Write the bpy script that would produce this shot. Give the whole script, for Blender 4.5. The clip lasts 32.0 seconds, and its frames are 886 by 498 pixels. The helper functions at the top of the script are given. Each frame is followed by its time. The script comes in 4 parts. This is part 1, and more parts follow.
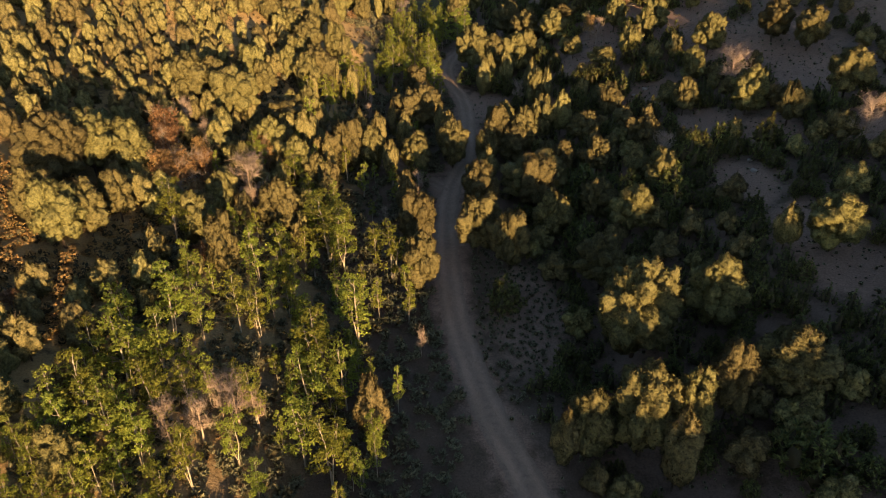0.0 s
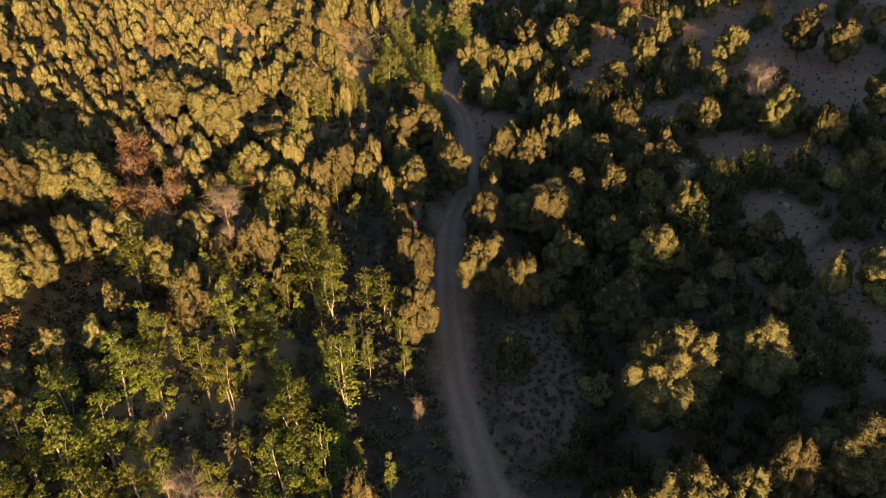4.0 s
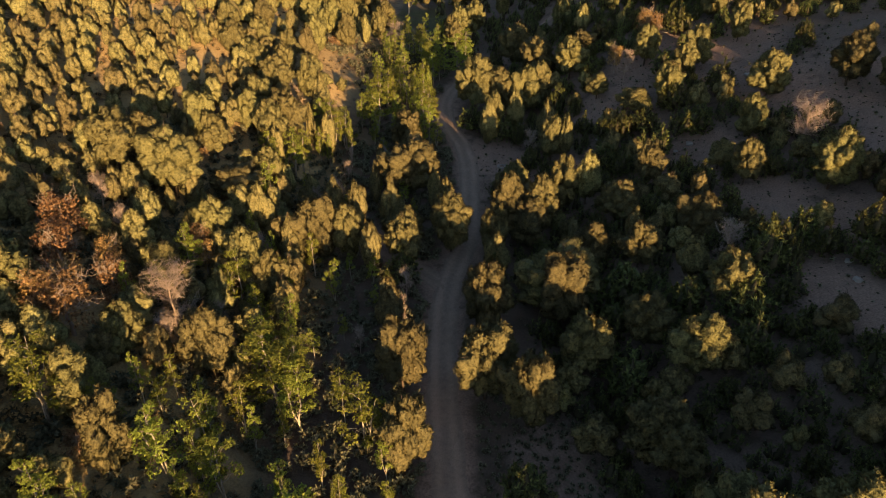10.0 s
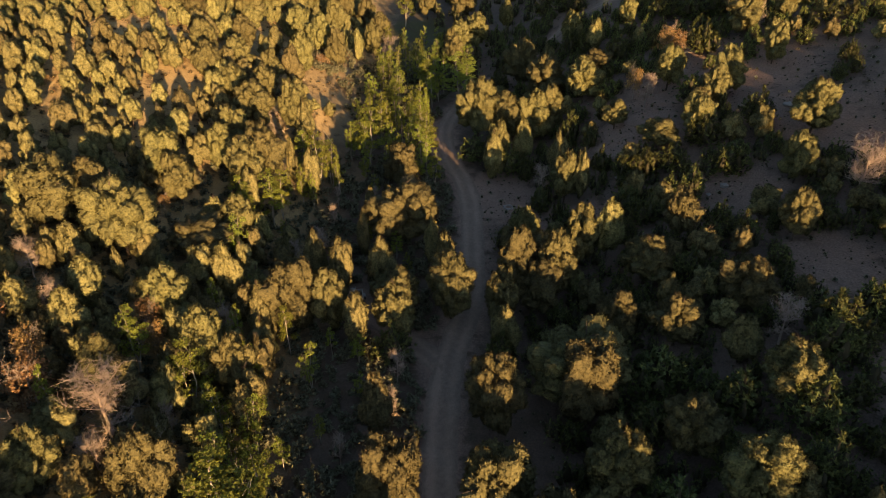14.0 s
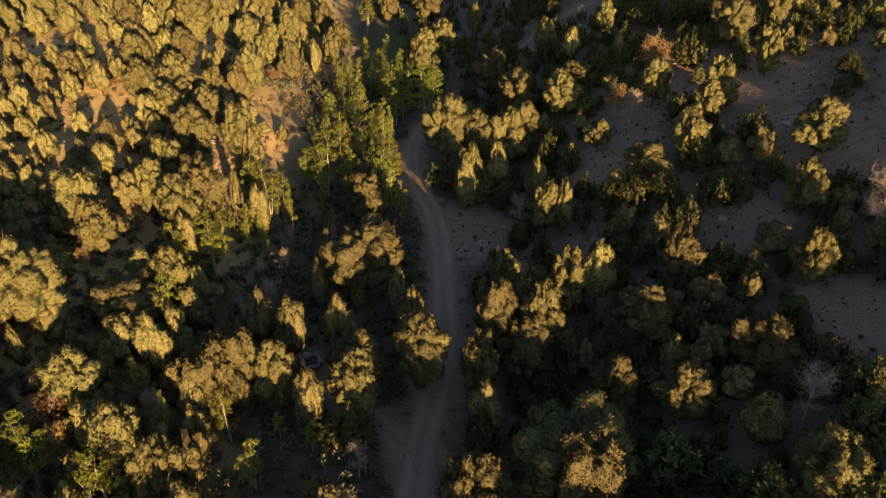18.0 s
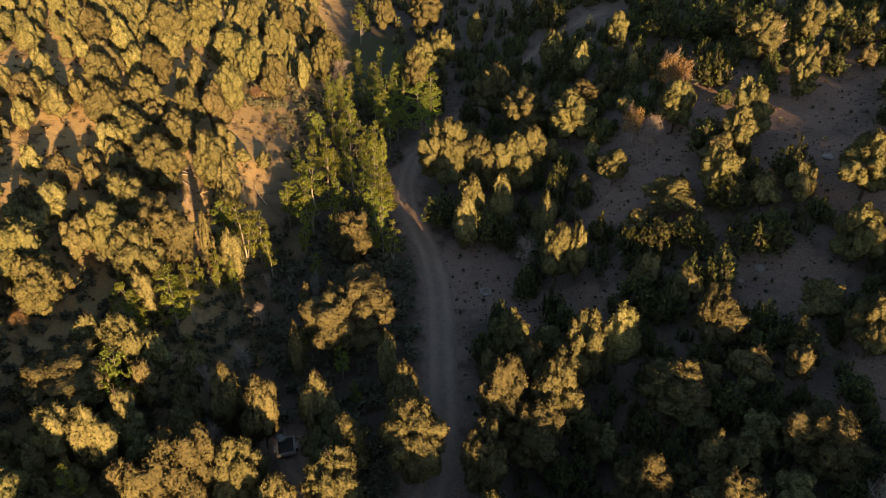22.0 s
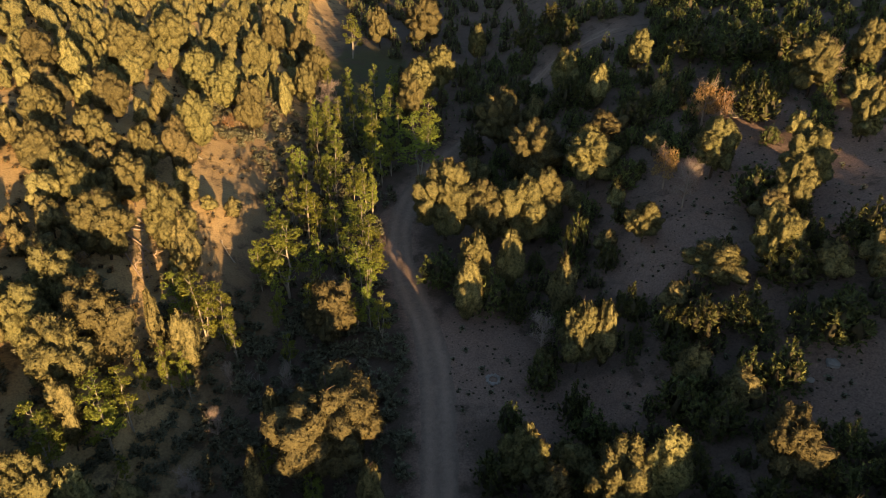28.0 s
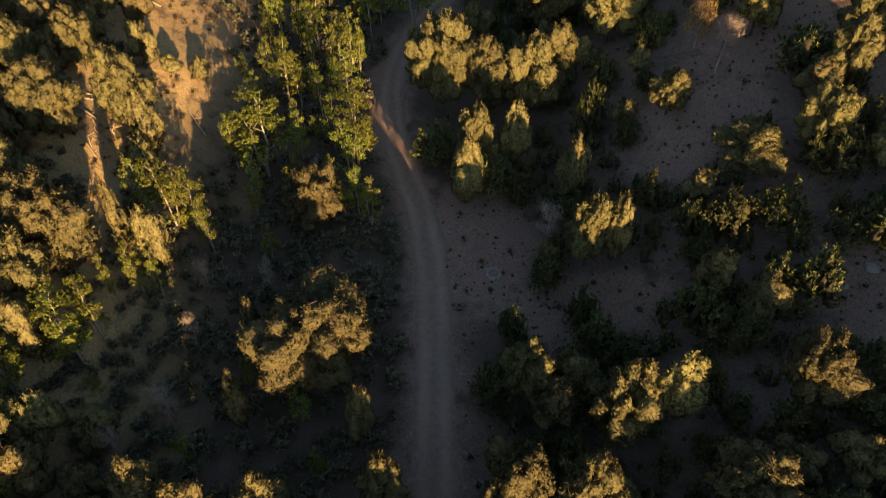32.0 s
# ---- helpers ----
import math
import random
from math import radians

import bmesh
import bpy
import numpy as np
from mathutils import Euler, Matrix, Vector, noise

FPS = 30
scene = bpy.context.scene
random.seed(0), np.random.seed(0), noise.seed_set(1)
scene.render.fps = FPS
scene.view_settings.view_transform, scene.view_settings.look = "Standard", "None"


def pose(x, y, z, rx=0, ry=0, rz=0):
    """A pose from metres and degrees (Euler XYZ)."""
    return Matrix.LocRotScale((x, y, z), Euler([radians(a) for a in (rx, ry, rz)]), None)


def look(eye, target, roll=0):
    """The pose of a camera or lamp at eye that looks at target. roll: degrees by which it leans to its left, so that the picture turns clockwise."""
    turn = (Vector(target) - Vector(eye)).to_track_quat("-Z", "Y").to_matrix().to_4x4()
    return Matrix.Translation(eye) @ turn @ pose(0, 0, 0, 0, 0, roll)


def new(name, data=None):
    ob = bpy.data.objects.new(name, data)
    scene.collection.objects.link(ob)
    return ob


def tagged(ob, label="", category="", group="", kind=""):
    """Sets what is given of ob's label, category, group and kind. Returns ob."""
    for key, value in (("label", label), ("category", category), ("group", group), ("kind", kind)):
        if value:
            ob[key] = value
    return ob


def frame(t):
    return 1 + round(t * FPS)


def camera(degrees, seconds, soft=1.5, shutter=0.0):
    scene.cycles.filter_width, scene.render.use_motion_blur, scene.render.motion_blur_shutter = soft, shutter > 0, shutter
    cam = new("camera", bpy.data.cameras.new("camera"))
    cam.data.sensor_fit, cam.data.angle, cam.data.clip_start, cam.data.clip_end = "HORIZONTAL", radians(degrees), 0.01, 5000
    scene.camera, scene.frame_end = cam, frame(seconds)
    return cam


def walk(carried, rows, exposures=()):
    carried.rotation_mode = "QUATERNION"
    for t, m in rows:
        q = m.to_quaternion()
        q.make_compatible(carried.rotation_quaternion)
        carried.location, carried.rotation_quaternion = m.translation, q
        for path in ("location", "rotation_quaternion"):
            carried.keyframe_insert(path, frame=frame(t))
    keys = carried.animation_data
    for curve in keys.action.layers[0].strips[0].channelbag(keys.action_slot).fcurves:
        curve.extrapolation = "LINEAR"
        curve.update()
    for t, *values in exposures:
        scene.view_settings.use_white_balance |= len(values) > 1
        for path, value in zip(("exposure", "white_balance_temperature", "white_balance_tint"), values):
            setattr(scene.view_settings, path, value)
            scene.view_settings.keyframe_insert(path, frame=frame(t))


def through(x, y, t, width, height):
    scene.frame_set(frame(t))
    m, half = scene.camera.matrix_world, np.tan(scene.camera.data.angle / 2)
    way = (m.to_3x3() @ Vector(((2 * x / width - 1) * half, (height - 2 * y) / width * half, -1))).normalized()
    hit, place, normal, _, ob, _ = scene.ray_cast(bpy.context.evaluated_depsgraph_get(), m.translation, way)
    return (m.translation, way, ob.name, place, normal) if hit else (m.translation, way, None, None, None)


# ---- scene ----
cam = camera(67.3, 32.0, soft=0.7, shutter=0.5)
PATH = [
    (0, pose(0.00, 0.00, 44.89, 59.93, 0.00, -0.00)),
    (3, pose(-0.05, 8.23, 45.05, 59.93, 0.00, -0.01)),
    (6, pose(0.30, 16.46, 45.11, 59.94, 0.00, 0.00)),
    (9, pose(0.55, 25.62, 45.01, 59.94, 0.00, -0.00)),
    (11, pose(0.61, 33.00, 44.98, 59.92, 0.00, -0.01)),
    (13, pose(0.68, 41.02, 45.06, 59.95, 0.00, -0.00)),
    (14.5, pose(0.82, 46.43, 45.08, 59.94, 0.00, 0.00)),
    (16.5, pose(1.12, 52.61, 45.01, 59.84, 0.00, -2.07)),
    (17, pose(1.21, 54.14, 44.99, 59.80, 0.00, -2.70)),
    (18, pose(1.40, 57.21, 44.94, 59.72, 0.00, -2.79)),
    (19, pose(1.60, 60.30, 44.90, 59.71, 0.00, -2.84)),
    (23, pose(2.39, 71.79, 44.98, 59.65, 0.00, -2.83)),
    (25, pose(2.68, 77.22, 45.04, 59.53, 0.00, -2.82)),
    (28, pose(3.16, 85.12, 44.98, 59.47, 0.00, -2.83)),
    (30, pose(3.58, 89.92, 44.96, 59.42, 0.00, -2.82)),
    (30.5, pose(3.69, 91.06, 44.97, 56.21, 0.00, -2.82)),
    (31, pose(3.80, 92.19, 44.99, 52.26, 0.00, -2.79)),
    (31.5, pose(3.91, 93.31, 45.02, 48.28, 0.00, -2.78)),
    (32, pose(4.02, 94.42, 45.04, 44.64, 0.00, -2.80)),
]
walk(cam, PATH, exposures=((0, 1.8, 6600, 12), (32, 1.8, 6600, 12)))

# ---- light ----
SUN = Vector((0.35, -0.937, 0.1)).normalized()  # towards the low sun, behind the start of the flight
world = bpy.data.worlds.new("sky")
scene.world = world
world.use_nodes = True
wn = world.node_tree
wn.nodes.clear()
sky = wn.nodes.new("ShaderNodeTexSky")
sky.sky_type, sky.sun_disc = "NISHITA", False
sky.sun_elevation, sky.sun_rotation = math.asin(SUN.z), math.atan2(SUN.x, SUN.y)
sky.altitude, sky.air_density, sky.dust_density, sky.ozone_density = 1500, 0.9, 1.5, 0.9
back = wn.nodes.new("ShaderNodeBackground")
back.inputs["Strength"].default_value = 0.088
wout = wn.nodes.new("ShaderNodeOutputWorld")
wn.links.new(sky.outputs[0], back.inputs[0])
wn.links.new(back.outputs[0], wout.inputs[0])
lamp = bpy.data.lights.new("sun", "SUN")
lamp.energy, lamp.angle, lamp.color = 5.0, radians(0.6), (1.0, 0.63, 0.28)
sun_lamp = new("sun", lamp)
sun_lamp.matrix_world = look(SUN * 400, (0, 0, 0))


# ---- materials ----
def nodes_of(name, rough=0.85):
    m = bpy.data.materials.new(name)
    m.use_nodes = True
    b = m.node_tree.nodes["Principled BSDF"]
    b.inputs["Roughness"].default_value = rough
    b.inputs["Specular IOR Level"].default_value = 0.2
    return m, m.node_tree, b


def link(tree, a, b):
    tree.links.new(a, b)


def noise_node(tree, scale, detail=4, rough=0.55, vector=None):
    n = tree.nodes.new("ShaderNodeTexNoise")
    n.inputs["Scale"].default_value, n.inputs["Detail"].default_value, n.inputs["Roughness"].default_value = scale, detail, rough
    if vector:
        link(tree, vector, n.inputs["Vector"])
    return n.outputs["Fac"]


def ramp(tree, value, *stops):
    n = tree.nodes.new("ShaderNodeValToRGB")
    while len(n.color_ramp.elements) < len(stops):
        n.color_ramp.elements.new(0.5)
    for e, (at, c) in zip(n.color_ramp.elements, stops):
        e.position = at
        e.color = (*c, 1) if len(c) == 3 else c
    link(tree, value, n.inputs[0])
    return n.outputs[0]


def mix(tree, fac, a, b, kind="MIX"):
    n = tree.nodes.new("ShaderNodeMix")
    n.data_type, n.blend_type = "RGBA", kind
    for socket, v in ((n.inputs[0], fac), (n.inputs[6], a), (n.inputs[7], b)):
        if isinstance(v, (int, float)):
            socket.default_value = v
        elif isinstance(v, tuple):
            socket.default_value = (*v, 1)
        else:
            link(tree, v, socket)
    return n.outputs[2]


def maths(tree, kind, a, b=0.0):
    n = tree.nodes.new("ShaderNodeMath")
    n.operation = kind
    for socket, v in ((n.inputs[0], a), (n.inputs[1], b)):
        if isinstance(v, (int, float)):
            socket.default_value = v
        else:
            link(tree, v, socket)
    return n.outputs[0]


def relief(tree, bsdf, height, strength=0.5, distance=0.1):
    n = tree.nodes.new("ShaderNodeBump")
    n.inputs["Strength"].default_value, n.inputs["Distance"].default_value = strength, distance
    link(tree, height, n.inputs["Height"])
    link(tree, n.outputs[0], bsdf.inputs["Normal"])


def leaf_material(name, dark, mid, light, through=0.25):
    """Foliage: every leaf cluster and every tree a little different, some light passing through."""
    m, t, b = nodes_of(name, 0.7)
    geo, info = t.nodes.new("ShaderNodeNewGeometry"), t.nodes.new("ShaderNodeObjectInfo")
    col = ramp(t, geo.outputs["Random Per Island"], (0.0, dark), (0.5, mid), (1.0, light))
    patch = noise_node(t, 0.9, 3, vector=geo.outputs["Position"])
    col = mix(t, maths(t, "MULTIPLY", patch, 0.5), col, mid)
    # Two noises darken the colour, painting shaded gaps between needles and tufts.
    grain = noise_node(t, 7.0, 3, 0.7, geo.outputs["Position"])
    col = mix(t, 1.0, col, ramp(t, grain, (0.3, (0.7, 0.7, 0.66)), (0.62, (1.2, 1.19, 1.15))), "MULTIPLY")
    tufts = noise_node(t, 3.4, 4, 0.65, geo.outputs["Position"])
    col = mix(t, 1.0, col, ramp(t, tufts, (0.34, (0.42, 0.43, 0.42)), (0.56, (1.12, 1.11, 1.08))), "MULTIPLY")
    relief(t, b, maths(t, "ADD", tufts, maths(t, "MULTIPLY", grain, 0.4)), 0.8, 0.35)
    hue = t.nodes.new("ShaderNodeHueSaturation")
    link(t, maths(t, "ADD", maths(t, "MULTIPLY", info.outputs["Random"], 0.035), 0.483), hue.inputs["Hue"])
    link(t, maths(t, "ADD", maths(t, "MULTIPLY", info.outputs["Random"], 0.5), 0.75), hue.inputs["Value"])
    link(t, col, hue.inputs["Color"])
    link(t, hue.outputs[0], b.inputs["Base Color"])
    tr = t.nodes.new("ShaderNodeBsdfTranslucent")
    link(t, hue.outputs[0], tr.inputs["Color"])
    ms = t.nodes.new("ShaderNodeMixShader")
    ms.inputs[0].default_value = through
    link(t, b.outputs[0], ms.inputs[1])
    link(t, tr.outputs[0], ms.inputs[2])
    link(t, ms.outputs[0], t.nodes["Material Output"].inputs["Surface"])
    return m


def bark_material(name, a, b_, scale=3.0, rough=0.9):
    m, t, b = nodes_of(name, rough)
    pos = t.nodes.new("ShaderNodeNewGeometry").outputs["Position"]
    n1, n2 = noise_node(t, scale, 5, vector=pos), noise_node(t, scale * 6, 3, vector=pos)
    link(t, mix(t, n2, mix(t, n1, a, b_), b_), b.inputs["Base Color"])
    relief(t, b, n2, 0.6, 0.03)
    return m


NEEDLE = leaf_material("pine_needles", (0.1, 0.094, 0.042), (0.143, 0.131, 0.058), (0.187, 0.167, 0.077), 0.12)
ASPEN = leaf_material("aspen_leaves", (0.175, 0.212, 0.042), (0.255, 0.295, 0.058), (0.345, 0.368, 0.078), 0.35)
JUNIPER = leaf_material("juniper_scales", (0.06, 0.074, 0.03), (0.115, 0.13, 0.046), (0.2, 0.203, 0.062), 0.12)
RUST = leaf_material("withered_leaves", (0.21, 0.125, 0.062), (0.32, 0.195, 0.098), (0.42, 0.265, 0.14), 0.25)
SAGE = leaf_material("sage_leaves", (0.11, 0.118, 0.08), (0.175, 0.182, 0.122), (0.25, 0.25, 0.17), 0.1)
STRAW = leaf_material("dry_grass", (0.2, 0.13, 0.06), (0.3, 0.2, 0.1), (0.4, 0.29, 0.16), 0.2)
BARK = bark_material("brown_bark", (0.13, 0.09, 0.06), (0.06, 0.045, 0.035))
PALE = bark_material("pale_bark", (0.4, 0.36, 0.29), (0.24, 0.21, 0.17))
GREY = bark_material("weathered_wood", (0.42, 0.33, 0.27), (0.28, 0.215, 0.175))
# Twig brown kept dark: it paints the shade deep inside crowns and bushes.
CORE_SHADE = bark_material("shaded_core", (0.07, 0.062, 0.034), (0.045, 0.04, 0.023))
STONE = bark_material("grey_stone", (0.38, 0.34, 0.3), (0.24, 0.21, 0.19), 2.0)


def earth_material():
    """Slope of dry golden soil, brown valley floor, pale gravelly benches, blending into each other."""
    m, t, b = nodes_of("earth", 0.95)
    pos = t.nodes.new("ShaderNodeNewGeometry").outputs["Position"]
    sep = t.nodes.new("ShaderNodeSeparateXYZ")
    link(t, pos, sep.inputs[0])
    wide, mid, fine = noise_node(t, 0.07, 5, vector=pos), noise_node(t, 0.45, 6, 0.65, pos), noise_node(t, 5.0, 5, 0.7, pos)
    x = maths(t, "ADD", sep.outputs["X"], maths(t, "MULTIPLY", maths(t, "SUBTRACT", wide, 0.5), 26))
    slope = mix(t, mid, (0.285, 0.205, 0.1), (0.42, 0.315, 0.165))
    # Floor and bench soils are darkened: part of their shade is in the colour.
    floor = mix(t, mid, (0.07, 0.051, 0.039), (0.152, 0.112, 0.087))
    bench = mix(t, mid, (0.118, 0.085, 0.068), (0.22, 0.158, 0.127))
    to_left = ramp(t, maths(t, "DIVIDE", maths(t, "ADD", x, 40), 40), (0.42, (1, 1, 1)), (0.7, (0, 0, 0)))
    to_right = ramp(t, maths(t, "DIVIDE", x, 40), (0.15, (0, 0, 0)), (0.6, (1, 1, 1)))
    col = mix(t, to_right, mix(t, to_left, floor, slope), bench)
    soil = t.nodes.new("ShaderNodeAttribute")
    soil.attribute_name = "bare"
    open_soil = ramp(t, maths(t, "ADD", soil.outputs["Fac"], maths(t, "MULTIPLY", maths(t, "SUBTRACT", mid, 0.5), 1.4)), (0.25, (0, 0, 0)), (0.75, (1, 1, 1)))
    col = mix(t, open_soil, col, mix(t, fine, (0.178, 0.121, 0.096), (0.3, 0.206, 0.163)))
    # Green grass, toned extra dark to paint in the shade over the meadow.
    grassy = t.nodes.new("ShaderNodeAttribute")
    grassy.attribute_name = "meadow"
    col = mix(t, maths(t, "MULTIPLY", grassy.outputs["Fac"], 0.85), col, mix(t, mid, (0.045, 0.052, 0.02), (0.09, 0.095, 0.038)))
    litter = ramp(t, mid, (0.36, (1, 1, 1)), (0.46, (0, 0, 0)))
    col = mix(t, maths(t, "MULTIPLY", litter, maths(t, "SUBTRACT", 0.8, maths(t, "MULTIPLY", open_soil, 0.6))), col, (0.085, 0.065, 0.045))
    specks = ramp(t, fine, (0.3, (0.62, 0.62, 0.62)), (0.6, (1.12, 1.1, 1.08)))
    link(t, mix(t, 1.0, col, specks, "MULTIPLY"), b.inputs["Base Color"])
    relief(t, b, maths(t, "ADD", maths(t, "MULTIPLY", fine, 0.35), mid), 0.7, 0.5)
    return m


def road_material():
    """Pale bare dirt in the ruts, darker earth with plant litter between and beside them."""
    m, t, b = nodes_of("road_dirt", 0.95)
    pos = t.nodes.new("ShaderNodeNewGeometry").outputs["Position"]
    worn = t.nodes.new("ShaderNodeAttribute")
    worn.attribute_name = "worn"
    n1, n2, n3 = noise_node(t, 0.4, 5, vector=pos), noise_node(t, 2.2, 5, 0.65, pos), noise_node(t, 12, 3, 0.7, pos)
    edge = ramp(t, maths(t, "ADD", worn.outputs["Fac"], maths(t, "MULTIPLY", maths(t, "SUBTRACT", n2, 0.5), 1.3)), (0.15, (0, 0, 0)), (1.05, (1, 1, 1)))
    bare = mix(t, n1, (0.225, 0.16, 0.124), (0.33, 0.238, 0.184))
    rest = mix(t, n2, (0.135, 0.1, 0.078), (0.235, 0.172, 0.134))
    col = mix(t, edge, rest, bare)
    link(t, mix(t, 1.0, col, ramp(t, n3, (0.3, (0.72, 0.72, 0.72)), (0.6, (1.1, 1.1, 1.1))), "MULTIPLY"), b.inputs["Base Color"])
    relief(t, b, n3, 0.4, 0.06)
    return m


EARTH, DIRT = earth_material(), road_material()


# ---- helpers for meshes ----
def mesh_of(name, verts, faces, material):
    me = bpy.data.meshes.new(name)
    me.from_pydata([tuple(v) for v in verts], [], [tuple(f) for f in faces])
    me.materials.append(material)
    me.update()
    return me


def piece(name, verts, faces, material, parent=None, label="", smooth_faces=False):
    """One mesh object, under its thing or part."""
    me = mesh_of(name, verts, faces, material)
    if smooth_faces:
        me.shade_smooth()
    ob = new(name, me)
    if parent:
        ob.parent = parent
    if label:
        tagged(ob, label)
    return ob


def joined(pieces):
    verts, faces, base = [], [], 0
    for v, f in pieces:
        verts.append(np.asarray(v, float))
        faces += [tuple(i + base for i in q) for q in f]
        base += len(v)
    return np.concatenate(verts), faces


def tube(points, radii, sides=6):
    """A tapered tube along points."""
    verts, faces = [], []
    pts = [Vector(p) for p in points]
    for i, (p, r) in enumerate(zip(pts, radii)):
        d = (pts[min(i + 1, len(pts) - 1)] - pts[max(i - 1, 0)]).normalized()
        a = d.orthogonal().normalized()
        b = d.cross(a)
        for k in range(sides):
            w = 2 * math.pi * k / sides
            verts.append(p + (a * math.cos(w) + b * math.sin(w)) * r)
    for i in range(len(pts) - 1):
        for k in range(sides):
            n = (k + 1) % sides
            faces.append((i * sides + k, i * sides + n, (i + 1) * sides + n, (i + 1) * sides + k))
    faces.append(tuple(range((len(pts) - 1) * sides, len(pts) * sides)))
    return verts, faces


def ball(level):
    bm = bmesh.new()
    bmesh.ops.create_icosphere(bm, subdivisions=level, radius=1)
    v, f = np.array([q.co for q in bm.verts]), [tuple(p.index for p in q.verts) for q in bm.faces]
    bm.free()
    return v, f


BALL0, BALL1 = ball(1), ball(2)
BALLS = {k: ball(k) for k in (1, 2, 3, 4, 5)}


def lump(rng, centre, size, level=1, rough=0.25):
    """An uneven rounded mass."""
    v, f = (BALL1 if level else BALL0)
    ph = rng.uniform(0, 6.28, 3)
    k = 1 + rough * (np.sin(v[:, 0] * 3.1 + ph[0]) * np.sin(v[:, 1] * 3.7 + ph[1]) + 0.6 * np.sin(v[:, 2] * 5 + ph[2])) + rng.uniform(-rough, rough, len(v)) * 0.5
    return v * k[:, None] * np.asarray(size) + np.asarray(centre), f


def stem(rng, h, r, lean=0.05, sides=6):
    pts = [Vector((0, 0, -0.4))]
    a = rng.uniform(0, 6.28)
    for k in range(1, 6):
        z = h * k / 5
        pts.append(Vector((math.cos(a) * lean * z + rng.normal() * 0.06, math.sin(a) * lean * z + rng.normal() * 0.06, z)))
    return pts, [r * (1.25 - 1.1 * k / 5) for k in range(6)]


def limb(rng, start, end, r, sides=4, sag=0.1):
    s, e = Vector(start), Vector(end)
    mid = (s + e) / 2 + Vector((rng.normal(), rng.normal(), rng.normal() + 0.5)) * (e - s).length * sag
    return tube([s, mid, e], [r, r * 0.65, r * 0.2], sides)


# ---- the land ----
def smooth(a, b, v):
    """0 at a, 1 at b, with soft ends."""
    k = min(1.0, max(0.0, (v - a) / (b - a)))
    return k * k * (3 - 2 * k)


def land(x, y):
    """Broad height of the ground: a valley floor that climbs gently, a steep slope on one side, sandy benches on the other."""
    z = 0.045 * (y - 140) if y < 180 else 1.8 + 0.07 * (min(y, 600) - 180)
    left = max(0.0, -x - 13 + 4 * math.sin(y / 23) )
    z += 0.43 * min(left, 130) * smooth(0, 12, left)**.5 if left > 0 else 0
    r = max(0.0, x - 15)
    z += 0.28 * min(r, 130) * smooth(0, 10, r) + 3.6 * smooth(124, 146, y) * smooth(19, 32, x) + 2.5 * smooth(150, 172, y) * smooth(24, 40, x)
    u, s = 0.933 * x + 0.36 * y, 0.933 * y - 0.36 * x
    crest = 17.5 + 0.24 * min(0, max(20, u) - 46) + 0.19 * max(0, min(u, 70) - 46) + 0.38 * max(0, u - 70) + 0.12 * min(0, u - 20)
    back = smooth(-5, -70, s) if s < -5 else 0.0
    z = z + (min(crest, 90) - z) * back
    return z


def ground_z(x, y):
    z = land(x, y)
    if -140 < x < 140 and -20 < y < 340:
        z += 0.55 * noise.noise((x / 9, y / 9, 0)) * smooth(6, 18, abs(x - 3)) + 0.12 * noise.noise((x / 2.2, y / 2.2, 4))
    return z


BARE = ((66, 130, 9, 13), (66, 116, 8, 9), (51, 100, 5, 6), (43, 87, 4, 7), (45, 74, 5, 6), (46, 65, 5, 7), (40, 126, 7, 5), (56, 155, 7, 7), (40, 157, 8, 7), (29, 146, 5, 6), (47, 147, 6, 7), (44, 108, 5, 7), (55, 138, 6, 8), (48, 165, 8, 5), (9.8, 139.5, 6.2, 9), (18, 131, 7, 4), (10.5, 67, 5, 11), (63, 91, 5, 6), (34, 148, 4, 4))


def bare(x, y):
    return min(((x - a) / r) ** 2 + ((y - b) / q) ** 2 for a, b, r, q in BARE)


def steps(points):
    """Grid lines from (end, spacing) pairs."""
    out = [points[0]]
    for end, gap in points[1:]:
        n = max(1, round((end - out[-1]) / gap))
        a = out[-1]
        out += [a + (end - a) * (k + 1) / n for k in range(n)]
    return out


gx = steps([-3000, (-400, 650), (-140, 26), (-70, 5), (75, 1.0), (140, 5), (400, 26), (3000, 650)])
gy = steps([-3000, (-400, 650), (-90, 15), (20, 8), (40, 4), (190, 1.0), (240, 3), (360, 10), (700, 40), (3000, 575)])
gv = [(x, y, ground_z(x, y)) for y in gy for x in gx]
nx = len(gx)
gf = [(j * nx + i, j * nx + i + 1, (j + 1) * nx + i + 1, (j + 1) * nx + i) for j in range(len(gy) - 1) for i in range(nx - 1)]
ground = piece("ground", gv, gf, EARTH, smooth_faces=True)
tagged(ground, "dry valley floor between a wooded slope and sandy benches", "ground", kind="structure")


def along(points, gap):
    """A smooth line through points, at even steps."""
    pts = [Vector((*p, 0)) for p in points]
    out = []
    for i in range(len(pts) - 1):
        a, b, c, d = pts[max(i - 1, 0)], pts[i], pts[i + 1], pts[min(i + 2, len(pts) - 1)]
        n = max(2, int((c - b).length / gap))
        for k in range(n):
            t = k / n
            out.append(0.5 * (2 * b + (c - a) * t + (2 * a - 5 * b + 4 * c - d) * t * t + (3 * b - a - 3 * c + d) * t ** 3))
    return out + [pts[-1]]


